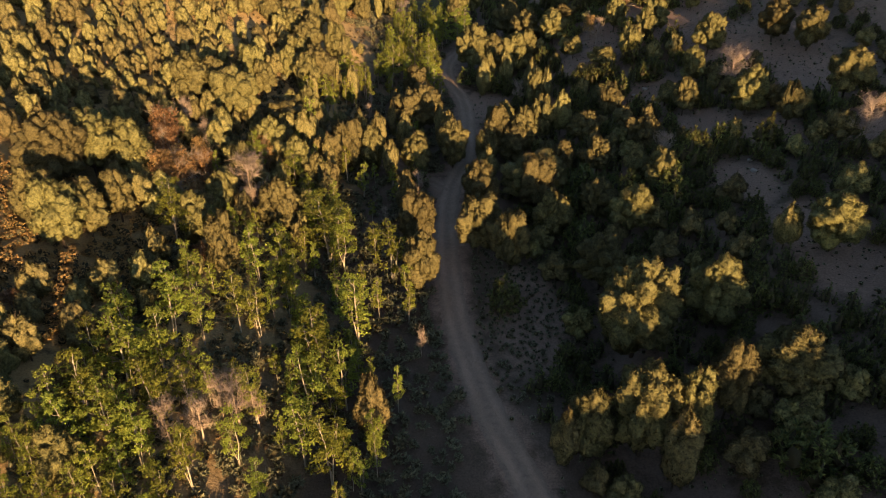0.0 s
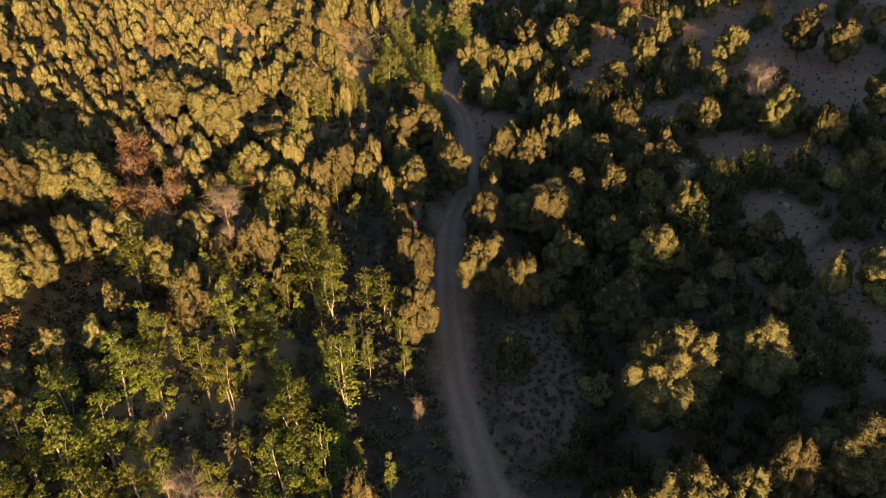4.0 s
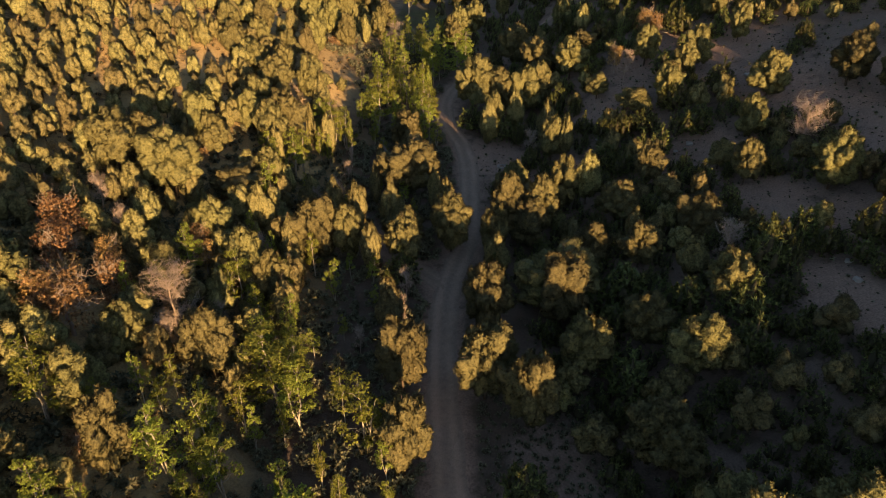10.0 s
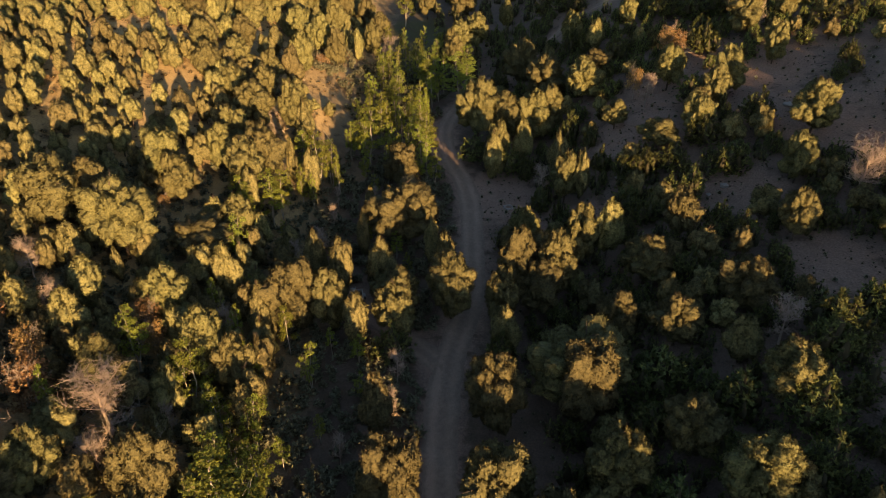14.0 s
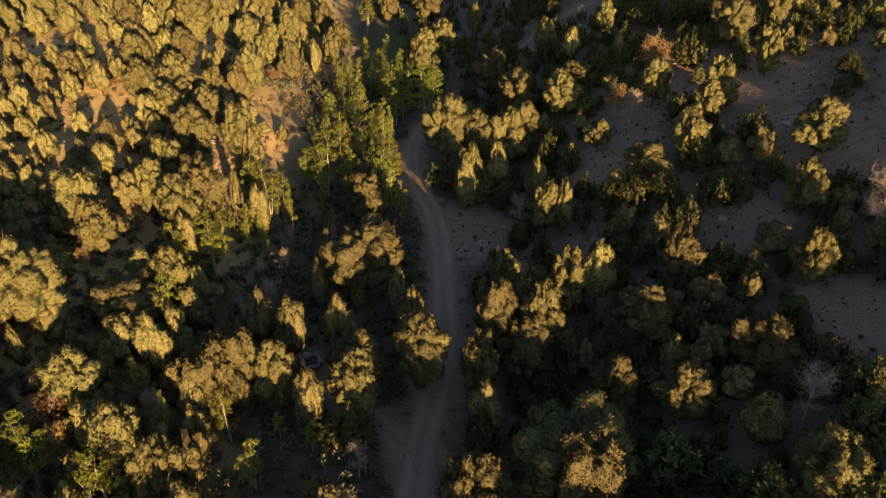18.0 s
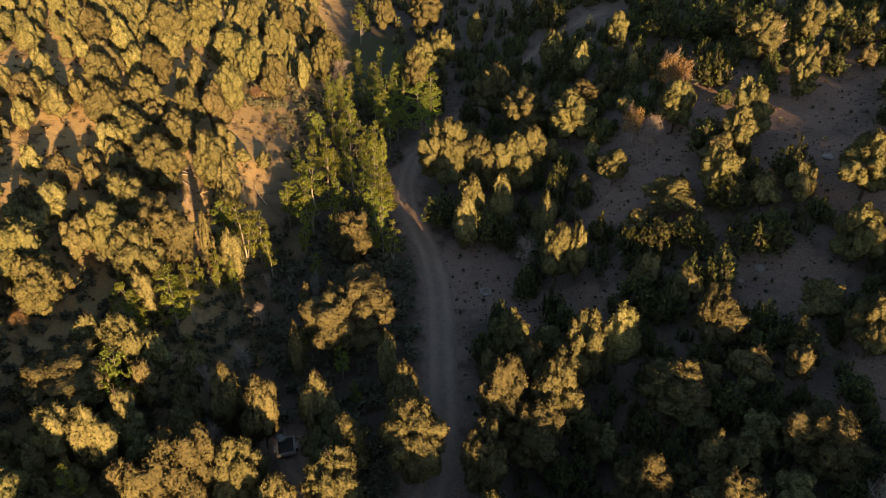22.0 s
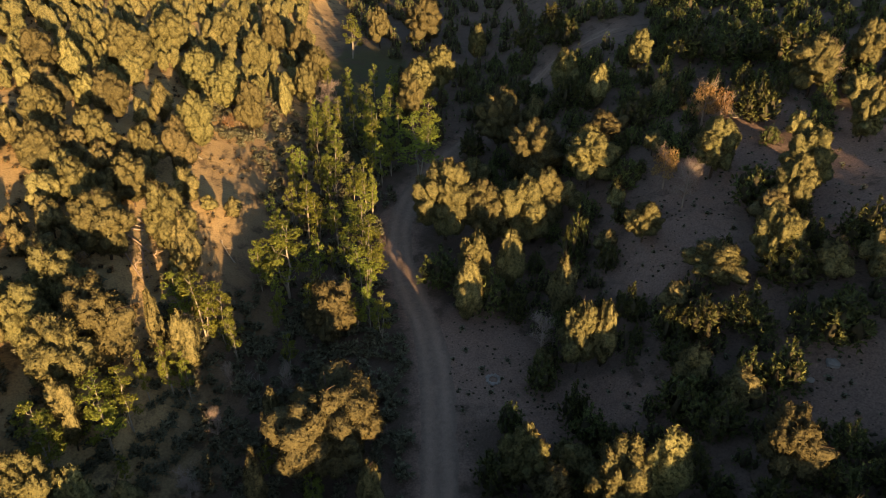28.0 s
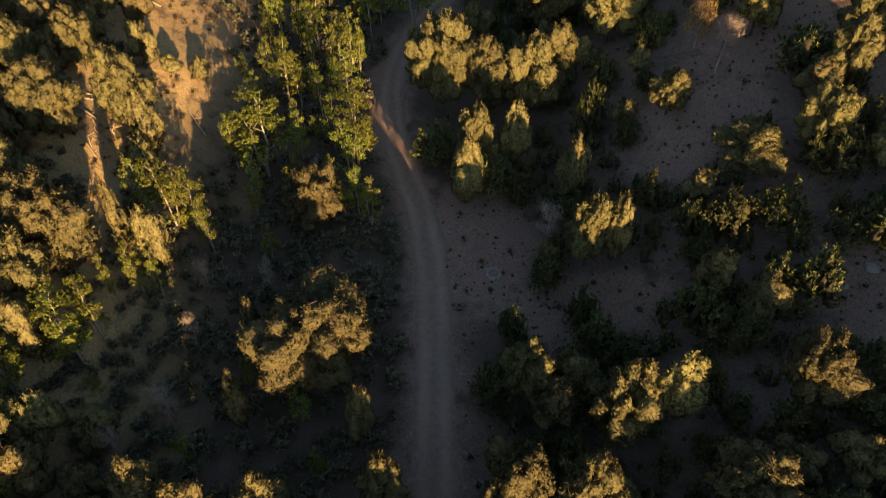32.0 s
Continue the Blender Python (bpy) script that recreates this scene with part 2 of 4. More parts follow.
def track(name, points, half, label, fade=0.0):
    """A two-rut dirt track laid on the ground: sunken ruts, a raised middle, ragged shoulders."""
    line = along(points, 0.8)
    profile = ((-1.3, -0.09), (-1.0, -0.01), (-0.7, 0.01), (-0.48, -0.02), (-0.3, 0.02), (-0.1, 0.055), (0.1, 0.055), (0.3, 0.02), (0.48, -0.02), (0.7, 0.01), (1.0, -0.01), (1.3, -0.09))
    verts, faces = [], []
    for i, p in enumerate(line):
        d = (line[min(i + 1, len(line) - 1)] - line[max(i - 1, 0)]).normalized()
        side = Vector((d.y, -d.x, 0))
        for j, (u, dz) in enumerate(profile):
            w = half * u * (1 + 0.3 * noise.noise((p.x / 2.5, p.y / 2.5, u * 3))) if abs(u) > 0.8 else half * u
            q = p + side * w
            edge = min(1.0, (i + 0.5) / 4, (len(line) - i - 0.5) / 4) if fade else 1.0
            verts.append((q.x, q.y, ground_z(q.x, q.y) + 0.045 * edge + dz + 0.02 * noise.noise((q.x, q.y, 7))))
    n = len(profile)
    worn = [(smooth(1.15, 0.55, abs(u)) if abs(u) > 0.4 else 0.3 + 1.4 * abs(u)) * (0.85 + 0.5 * noise.noise((p.x / 5, p.y / 5, u))) for p in line for u, dz in profile]
    for i in range(len(line) - 1):
        faces += [(i * n + j, i * n + j + 1, (i + 1) * n + j + 1, (i + 1) * n + j) for j in range(n - 1)]
    ob = piece(name, verts, faces, DIRT, smooth_faces=True)
    ob.data.attributes.new("worn", "FLOAT", "POINT").data.foreach_set("value", worn)
    return tagged(ob, label, "road", kind="structure")


ROAD = ((24, -12), (17, 12), (11, 30), (9, 38), (7.4, 43.4), (5.3, 49.2), (3.9, 54.4), (2.6, 60.4), (1.6, 66.1), (0.9, 74), (0.5, 83.4), (0.6, 93), (1.3, 100), (2.6, 106), (4.2, 113), (4.6, 120), (4.9, 128), (5, 134), (4.8, 139), (4.1, 144.5), (3.0, 149.2), (1.8, 155), (1.1, 162), (1.8, 170), (4.5, 179), (8.9, 187), (13, 193), (20, 201), (30, 208), (42, 212))
SPUR = ((0.8, 100), (-1.6, 103), (-4.5, 106), (-7.5, 109), (-10, 113))
road = track("road", ROAD, 1.5, "narrow two-rut dirt road winding along the valley")
spur = track("road", SPUR, 1.25, "short dirt track that branches off into the trees", 1.0)
ROAD_LINE = [(p.x, p.y) for p in along(ROAD, 1.5)] + [(p.x, p.y) for p in along(SPUR, 1.5)]


ROAD_XY = np.array(ROAD_LINE)


def off_road(x, y):
    return float(np.sqrt(((ROAD_XY - (x, y)) ** 2).sum(1).min()))


soil = [max(0.0, 1.4 - bare(x, y)) if x > 0 and 30 < y < 180 else 0.0 for y in gy for x in gx]
for j, y in enumerate(gy):
    if 25 < y < 215:
        for i, x in enumerate(gx):
            if -20 < x < 45:
                d = off_road(x, y)
                if d < 5:
                    soil[j * nx + i] = max(soil[j * nx + i], 0.95 - d * 0.2)
meadow = [1.0 if ((x + 6) / 10) ** 2 + ((y - 215) / 34) ** 2 < 1 else 0.0 for y in gy for x in gx]
ground.data.attributes.new("meadow", "FLOAT", "POINT").data.foreach_set("value", meadow)
ground.data.attributes.new("bare", "FLOAT", "POINT").data.foreach_set("value", soil)


# ---- trees, one of each make first ----
def thing(name, label, category, group="", kind=""):
    return tagged(new(name), label, category, group, kind)


def bursts(rng, centres, ways, per, length, width, open_=0.75):
    """Bursts of flat needles or leaf sprays round many centres, each opening along its way."""
    n = len(centres) * per
    p = np.repeat(centres, per, 0)
    ahead = np.repeat(ways, per, 0)
    q = ahead + rng.normal(size=(n, 3)) * open_
    q /= np.linalg.norm(q, axis=1)[:, None]
    side = np.cross(q, ahead + rng.normal(size=(n, 3)) * 0.3)
    side *= (width * rng.uniform(0.35, 0.65, n) / (np.linalg.norm(side, axis=1) + 1e-6))[:, None]
    far = p + q * (length * rng.uniform(0.65, 1.3, n))[:, None]
    near = p + q * (length * 0.05)
    outside = np.einsum("ij,ij->i", np.cross(side, q), ahead + (0, 0, 0.3)) < 0
    side[outside] *= -1
    verts = np.stack([near - side * 1.25, near + side * 1.25, far], 1).reshape(-1, 3)
    return verts, [tuple(f) for f in np.arange(n * 3).reshape(-1, 3).tolist()]


def knobs(rng, at, count, depth, spread_=0.35):
    """Height of a surface swollen into many rounded knobs, at unit directions."""
    k = np.arange(count) + 0.5
    z, a = 1 - 2 * k / count, k * 2.39996
    ring = np.sqrt(1 - z * z)
    c = np.stack([ring * np.cos(a), ring * np.sin(a), z], 1) + rng.normal(size=(count, 3)) * 0.9 / math.sqrt(count)
    c /= np.linalg.norm(c, axis=1)[:, None]
    high = 1 + rng.normal(size=count) * spread_
    d = at @ c.T
    near = np.argmax(d, 1)
    away = np.arccos(np.clip(d[np.arange(len(at)), near], -1, 1)) / (2.0 / math.sqrt(count))
    return depth * (high[near] - np.clip(away, 0, 1.3) ** 2)


def crown_form(rng, h, w, z0, belly, point, clumps, deep, tufts, fine):
    """A domed crown swollen into boughs, each bough swollen into tufts: gives the surface at unit directions."""
    wave, state = rng.uniform(0, 6.28), rng.integers(1 << 30)

    def at(v, inside=0.0):
        t = np.clip(0.5 + 0.5 * v[:, 2], 0, 1)
        low = np.sqrt(np.clip(1 - ((belly - t) / belly) ** 2, 0, 1))
        up = np.clip(1 - np.clip((t - belly) / (1 - belly), 0, 1) ** 2, 0, 1) ** point
        flat = np.hypot(v[:, 0], v[:, 1]) + 1e-6
        rad = np.where(t < belly, low, up) * w * 0.42 * (1 + 0.12 * np.cos(np.arctan2(v[:, 1], v[:, 0]) * 2 + wave))
        base = np.stack([v[:, 0] / flat * rad, v[:, 1] / flat * rad, z0 + (h * 0.95 - z0) * t], 1)
        out = base - (0, 0, z0 + 0.4 * (h - z0))
        out /= np.linalg.norm(out, axis=1)[:, None] + 1e-6
        r = np.random.default_rng(state)
        swell = knobs(r, v, clumps, deep) + knobs(r, v, tufts, fine, 0.5) - inside
        return base + out * swell[:, None], out
    return at


def needled(rng, form, level, count, per, length, width, inside, up=0.15, open_=0.75):
    """The crown's dark inside, and small sprays all over it."""
    d = rng.normal(size=(count, 3))
    d /= np.linalg.norm(d, axis=1)[:, None]
    p, out = form(d)
    p -= out * inside * 2.0 * rng.uniform(0, 1, (count, 1)) ** 1.7
    ways = out + rng.normal(size=(count, 3)) * 0.45 + (0, 0, up)
    core = form(BALLS[level][0], inside * 3.0)[0]
    return [(core, BALLS[level][1]), bursts(rng, p - out * length * 0.4, ways / np.linalg.norm(ways, axis=1)[:, None], per, length, width, open_)]


def pine_parts(rng, h=9.0, w=5.5, clumps=26, knobby=6, level=5, blades=6000, length=0.26, width=0.13, low=0.2, cone=0.0, deep=0.14, fine=0.05):
    """Trunk with limbs, and a broad dome swollen into boughs and tufts, bristling all over with short sprays."""
    pts, radii = stem(rng, h * 0.82, 0.024 * w)
    wood = [tube(pts, radii, 6)]
    z0, belly, point = h * low * rng.uniform(0.8, 1.2), rng.uniform(0.34, 0.48) - 0.12 * cone, rng.uniform(0.45, 0.6) + 0.35 * cone
    form = crown_form(rng, h, w, z0, belly, point, clumps, w * deep, clumps * knobby, w * fine)
    bv, bf = BALLS[level]
    mass, out = form(bv, length * 0.6)
    mass = mass + out * rng.uniform(-0.3, 0.3, (len(bv), 1)) * w * fine
    d = rng.normal(size=(blades, 3))
    d[:, 2] += 0.25
    d /= np.linalg.norm(d, axis=1)[:, None]
    at, out = form(d)
    e = np.cross(d, rng.normal(size=d.shape))
    e *= 0.03 / np.linalg.norm(e, axis=1)[:, None]
    facing = np.cross(form(d + e)[0] - at, form(d + np.cross(d, e))[0] - at)
    facing *= np.sign((facing * out).sum(1))[:, None] / (np.linalg.norm(facing, axis=1)[:, None] + 1e-9)
    ways = facing * 0.45 + rng.normal(size=d.shape) * 0.6 + (0, 0, 0.1)
    ways /= np.linalg.norm(ways, axis=1)[:, None]
    side = np.cross(ways, rng.normal(size=d.shape))
    side *= width * rng.uniform(0.35, 0.7, (blades, 1)) / (np.linalg.norm(side, axis=1)[:, None] + 1e-6)
    side *= np.sign((np.cross(side, ways) * facing).sum(1))[:, None]
    root = at - facing * length * rng.uniform(0.0, 0.7, (blades, 1))
    spray = np.stack([root - side, root + side, root + ways * length * rng.uniform(0.6, 1.35, (blades, 1))], 1).reshape(-1, 3)
    bristle = np.repeat(facing * 0.8 + rng.normal(size=d.shape) * 0.4, 3, 0)
    verts = np.concatenate([mass, spray])
    verts[:, 2] = z0 + (verts[:, 2] - z0) * (h - z0) / (verts[:, 2].max() - z0)
    verts[:, :2] *= 0.5 * w / np.percentile(np.hypot(verts[:, 0], verts[:, 1]), 96)
    for x, y, z in at[rng.integers(blades, size=10)] * (0.8, 0.8, 1):
        wood.append(limb(rng, (0, 0, max(h * 0.15, z - h * 0.16)), (x, y, z), 0.011 * w))
    m = len(mass)
    faces = list(bf) + [tuple(f) for f in (np.arange(blades * 3) + m).reshape(-1, 3).tolist()]
    return joined(wood), (verts, faces, bristle)


def cloud(rng, centre, size, count):
    """Points filling a rounded space, thicker towards its outside, with the ways that lead out of it."""
    d = rng.normal(size=(count, 3))
    d /= np.linalg.norm(d, axis=1)[:, None]
    return np.asarray(centre) + d * size * (rng.uniform(0.2, 1.0, count) ** 0.5)[:, None], d


def aspen_parts(rng, h=9.0, w=4.0):
    """Slim pale stems, thin limbs and loose clouds of small leaves."""
    wood, crown = [], []
    for s in range(2):
        pts, radii = stem(rng, h * (0.93 - 0.18 * s), 0.085 - 0.02 * s, 0.05 + 0.1 * s)
        wood.append(tube(pts, radii, 5))
        for k in range(13):
            f = (k + 0.5) / 13
            z = h * (0.3 + (0.66 - 0.2 * s) * f)
            spread = w * 0.42 * math.sqrt(max(0.04, 1 - (f - 0.3) ** 2 / 0.55)) * rng.uniform(0.3, 0.9)
            a = k * 2.4 + s + rng.normal() * 0.5
            base = pts[min(5, int(z / h * 5))]
            c = Vector((base.x + math.cos(a) * spread, base.y + math.sin(a) * spread, z))
            r = w * rng.uniform(0.09, 0.16)
            at, ways = cloud(rng, c, np.array((r, r, r * 0.8)), 36)
            crown.append(bursts(rng, at, ways * 0.6 + (0, 0, 0.2), 5, 0.15, 0.105, 0.9))
            if k % 2 == 0:
                wood.append(limb(rng, (base.x, base.y, max(0.22 * h, z - 0.12 * h)), c, 0.03, 4, 0.08))
    return joined(wood), joined(crown)


def juniper_parts(rng, h=5.0, w=4.0, spires=9, blades=420, level=2):
    """A dense, dark bush-like tree of upright pointed sprays."""
    wood, crown = [tube(*stem(rng, h * 0.6, 0.16), 6)], []
    for k in range(spires):
        a, d = k * 2.4 + rng.normal() * 0.25, w * 0.33 * math.sqrt(k / spires)
        top = h * (1 - 0.5 * (d / (w * 0.4)) ** 1.5) * rng.uniform(0.78, 1.0)
        x, y = math.cos(a) * d, math.sin(a) * d
        form = crown_form(rng, top, w * rng.uniform(0.42, 0.56), 0.05 * h, rng.uniform(0.25, 0.4), rng.uniform(1.2, 1.8), 16, w * 0.05, 90, w * 0.022)
        for v, f in needled(rng, form, level - 1 if k else level, blades // spires, 5, 0.34, 0.13, 0.05 * w, 0.9, 0.55):
            crown.append((v + (x, y, 0), f))
        wood.append(limb(rng, (0, 0, 0.2), (x, y, top * 0.7), 0.06))
    return joined(wood), joined(crown)


def bare_parts(rng, h=6.0, w=4.0, boughs=30, r0=0.11):
    """A dead tree: trunk, boughs and twigs with no leaves."""
    pts, radii = stem(rng, h * 0.8, r0, 0.06)
    trunk, boughs_made = tube(pts, radii, 6), []
    for k in range(boughs):
        z = h * rng.uniform(0.22, 0.8)
        a = k * 2.4 + rng.normal() * 0.3
        s = Vector((pts[3].x * z / h, pts[3].y * z / h, z))
        reach = w * 0.5 * rng.uniform(0.6, 1.0) * (1.1 - 0.5 * z / h)
        e = s + Vector((math.cos(a) * reach, math.sin(a) * reach, h * rng.uniform(0.08, 0.3)))
        boughs_made.append(limb(rng, s, e, 0.032, 3, 0.12))
        for _ in range(8):
            q = s.lerp(e, rng.uniform(0.3, 0.95))
            t = q + Vector((rng.normal(), rng.normal(), abs(rng.normal()) + 0.3)).normalized() * rng.uniform(0.4, 1.0)
            boughs_made.append(limb(rng, q, t, 0.016, 3, 0.1))
            for _ in range(3):
                p = q.lerp(t, rng.uniform(0.3, 0.9))
                boughs_made.append(limb(rng, p, p + Vector((rng.normal(), rng.normal(), rng.normal() + 0.4)) * 0.36, 0.011, 3, 0.05))
    return trunk, joined(boughs_made)


def rust_parts(rng, h=5.0, w=4.5):
    trunk, boughs = bare_parts(rng, h, w, 9, 0.12)
    crown = []
    for k in range(13):
        a, f = k * 2.4, (k + 0.5) / 13
        d = w * 0.42 * math.sqrt(1 - f * 0.75) * rng.uniform(0.5, 1)
        at, ways = cloud(rng, (math.cos(a) * d, math.sin(a) * d, h * (0.35 + 0.58 * f)), np.array((1, 1, 0.75)) * w * 0.17, 52)
        crown.append(bursts(rng, at, ways * 0.6, 5, 0.17, 0.11, 0.9))
    return joined([trunk, boughs]), joined(crown)


MAKES = {}


def shade_core(me):
    """The closed inside of a crown is brown twigs, coloured dark as painted shade between the sprays; single sprays
    keep their leaves.
    """
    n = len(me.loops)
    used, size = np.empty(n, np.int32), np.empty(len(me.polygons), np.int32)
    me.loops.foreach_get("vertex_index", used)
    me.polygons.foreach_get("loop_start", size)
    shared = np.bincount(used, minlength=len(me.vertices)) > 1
    me.materials.append(CORE_SHADE)
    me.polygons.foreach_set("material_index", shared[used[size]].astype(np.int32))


def rounded(me, rng, h):
    """Leaf clusters take the light as rounded tufts, not as loose flat blades."""
    co = np.empty(len(me.vertices) * 3)
    me.vertices.foreach_get("co", co)
    co = co.reshape(-1, 3)
    own = np.empty(len(me.vertices) * 3)
    me.vertices.foreach_get("normal", own)
    out = co - (0, 0, h * 0.4)
    out /= np.linalg.norm(out, axis=1)[:, None] + 1e-6
    way = out * 0.7 + own.reshape(-1, 3) * 0.7 + rng.normal(size=co.shape) * 0.12
    way /= np.linalg.norm(way, axis=1)[:, None] + 1e-6
    me.normals_split_custom_set_from_vertices([tuple(n) for n in way.tolist()])


def bristled(me, ways):
    """The mass keeps its own smooth shading; each spray takes the light of the tuft that it grows from."""
    own = np.empty(len(me.vertices) * 3)
    me.vertices.foreach_get("normal", own)
    own = own.reshape(-1, 3)
    own[len(own) - len(ways):] = ways / (np.linalg.norm(ways, axis=1)[:, None] + 1e-6)
    me.normals_split_custom_set_from_vertices([tuple(n) for n in own.tolist()])


def makes(kind, count, build, bark, leaf, size, names, seed):
    """Meshes of a kind of tree, shared by all trees of that make."""
    MAKES[kind] = []
    for k in range(count):
        rng = np.random.default_rng(seed + k)
        low, high = build(rng)
        a, b = mesh_of(kind + "_wood", *low, bark), mesh_of(kind + "_crown", *high[:2], leaf)
        a.shade_smooth()
        b.shade_smooth()
        if len(high) == 3:
            bristled(b, high[2])
        else:
            rounded(b, rng, size[1])
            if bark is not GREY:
                shade_core(b)
        MAKES[kind].append((a, b, size, names))


makes("pine", 8, pine_parts, BARK, NEEDLE, (5.5, 9.0), ("trunk", "crown"), 10)
makes("great_pine", 4, lambda r: pine_parts(r, 12.0, 9.0, 46, 7, 5, 12000, low=0.24, deep=0.11, fine=0.035), BARK, NEEDLE, (9.0, 12.0), ("trunk", "crown"), 20)
makes("young_pine", 6, lambda r: pine_parts(r, 6.5, 3.2, 16, 5, 4, 2000, 0.24, 0.12, low=0.14, cone=0.6, fine=0.06), BARK, NEEDLE, (3.2, 6.5), ("trunk", "crown"), 25)
makes("slope_pine", 10, lambda r: pine_parts(r, 6.4, 3.6, 12, 6, 4, 1500, 0.28, 0.14, 0.18, 0.3, 0.22, 0.08), BARK, NEEDLE, (3.6, 6.4), ("trunk", "crown"), 30)
makes("far_pine", 6, lambda r: pine_parts(r, 6.4, 3.6, 11, 4, 3, 120, 0.4, 0.26, 0.18, 0.3, 0.22, 0.08), BARK, NEEDLE, (3.6, 6.4), ("trunk", "crown"), 40)
makes("aspen", 6, aspen_parts, PALE, ASPEN, (4.0, 9.0), ("trunk", "crown"), 50)
makes("juniper", 5, juniper_parts, BARK, JUNIPER, (4.0, 5.0), ("trunk", "crown"), 70)
makes("far_juniper", 4, lambda r: juniper_parts(r, spires=4, blades=80, level=2), BARK, JUNIPER, (3.4, 5.0), ("trunk", "crown"), 80)
makes("dead_tree", 4, bare_parts, GREY, GREY, (4.0, 6.0), ("trunk", "crown"), 90)
makes("withered_tree", 3, rust_parts, GREY, RUST, (4.5, 5.0), ("trunk", "crown"), 110)

PLANTED, CELLS = [], {}


def plant(kind, name, x, y, h, w, label, category, group):
    """A tree of that make at its place, scaled to its height and crown width."""
    n = len(PLANTED)
    low, high, (w0, h0), names = MAKES[kind][(n * 7 + int(abs(x) * 3)) % len(MAKES[kind])]
    ob = thing(name, label, category, group)
    ob.matrix_basis = pose(x, y, ground_z(x, y), 0, 0, (n * 137.5) % 360) @ Matrix.Diagonal((w / w0, w / w0, h / h0, 1))
    for part_name, me in zip(names, (low, high)):
        p = new(part_name, me)
        p.parent = ob
    PLANTED.append((x, y, w))
    CELLS.setdefault((int(x // 8), int(y // 8)), []).append((x, y, w))
    return ob


def pine(x, y, h, w):
    label = "large rounded pine with gold-lit needles" if w > 7 else "slim young pine with grey-green needles" if w < 3.5 else "rounded pine with dense grey-green needles"
    return plant("great_pine" if w > 7.2 else "young_pine" if w < 4 else "pine", "pine_tree", x, y, h, w, label, "tree", "pines in the valley")


def aspen(x, y, h, w):
    label = "slender young aspen with sparse yellow-green leaves" if w < 2.5 else "aspen with pale stem and yellow-green leaves"
    return plant("aspen", "aspen_tree", x, y, h, w, label, "tree", "aspens along the valley")


def juniper(x, y, h, w):
    label = "broad dark green juniper on dry ground" if w > 4.5 else "dark green juniper with upright pointed sprays"
    return plant("juniper", "juniper_tree", x, y, h, w, label, "tree", "junipers on the benches")


def dead_tree(x, y, h, w):
    return plant("dead_tree", "dead_tree", x, y, h, w, "bare grey dead tree with many thin twigs", "tree", "dead trees")


def withered_tree(x, y, h, w):
    return plant("withered_tree", "withered_tree", x, y, h, w, "withered tree with rust-brown leaves", "tree", "withered trees")


def sapling(x, y, h, w):
    return plant("young_pine", "pine_sapling", x, y, h, w, "small cone-shaped pine sapling on bare slope", "tree", "saplings on the slope")


pine(-28.2, 34.6, 6.8, 4.0)
pine(29.6, 171.3, 5.9, 6.4)
pine(-4.9, 109.6, 6.6, 5.6)
pine(20.4, 40.7, 10.7, 3.7)
pine(13.5, 45.3, 8.5, 4.8)
pine(11.3, 44.2, 7.4, 3.0)
pine(22.4, 44.6, 10.4, 4.6)
pine(18.6, 45.0, 12.0, 6.6)
pine(32.6, 48.0, 8.4, 7.0)
pine(26.5, 46.6, 9.9, 4.8)
pine(-6.8, 47.2, 8.8, 3.9)
pine(21.0, 58.2, 12.7, 9.6)
pine(29.4, 59.8, 9.6, 6.2)
pine(-40.9, 62.6, 8.7, 6.3)
pine(-43.2, 64.0, 8.2, 5.7)
pine(45.4, 68.0, 7.9, 6.8)
juniper(7.6, 67.6, 6.4, 6.0)
pine(-39.4, 65.5, 7.7, 5.0)
pine(-25.4, 66.2, 9.0, 4.1)
pine(41.1, 69.8, 6.5, 3.1)
pine(-38.2, 70.4, 7.2, 4.5)
pine(-29.7, 71.3, 7.8, 5.1)
pine(19.9, 71.4, 8.0, 7.1)
pine(-2.7, 71.9, 9.4, 5.0)
pine(-45.5, 72.8, 9.9, 7.8)
pine(9.0, 76.9, 9.4, 5.4)
pine(-43.8, 77.8, 9.5, 7.3)
pine(-29.4, 79.2, 6.9, 4.1)
pine(4.9, 80.8, 9.6, 6.2)
pine(-22.2, 80.4, 9.4, 5.0)
pine(-40.8, 80.6, 9.0, 6.6)
pine(25.8, 80.7, 7.8, 6.0)
pine(-3.5, 81.8, 9.5, 5.4)
pine(15.4, 83.7, 8.6, 5.6)
pine(22.5, 86.9, 7.2, 5.4)
pine(-17.3, 89.5, 8.3, 2.8)
pine(-29.3, 90.1, 7.3, 4.6)
pine(32.1, 90.3, 7.0, 6.4)
pine(-5.4, 90.3, 8.5, 3.2)
pine(5.6, 91.6, 9.8, 5.9)
pine(14.3, 92.4, 10.2, 6.7)
pine(-19.4, 94.8, 9.0, 4.1)
pine(-34.2, 95.3, 6.6, 3.7)
pine(29.9, 96.2, 6.0, 3.7)
pine(-22.8, 96.7, 9.3, 4.8)
pine(14.5, 95.6, 8.6, 10.2)
pine(-34.6, 100.3, 6.8, 3.9)
pine(53.9, 100.5, 7.2, 4.1)
pine(25.0, 100.6, 6.6, 5.0)
pine(7.3, 101.6, 7.5, 3.4)
pine(-27.7, 101.5, 7.8, 5.1)
pine(-8.7, 103.6, 7.7, 3.4)
pine(33.0, 103.9, 6.6, 6.0)
pine(-19.0, 104.1, 8.5, 3.3)
pine(25.3, 104.8, 6.2, 2.7)
pine(-37.9, 104.9, 6.4, 3.5)
pine(-4.6, 105.0, 8.3, 5.4)
pine(64.5, 105.3, 8.7, 6.6)
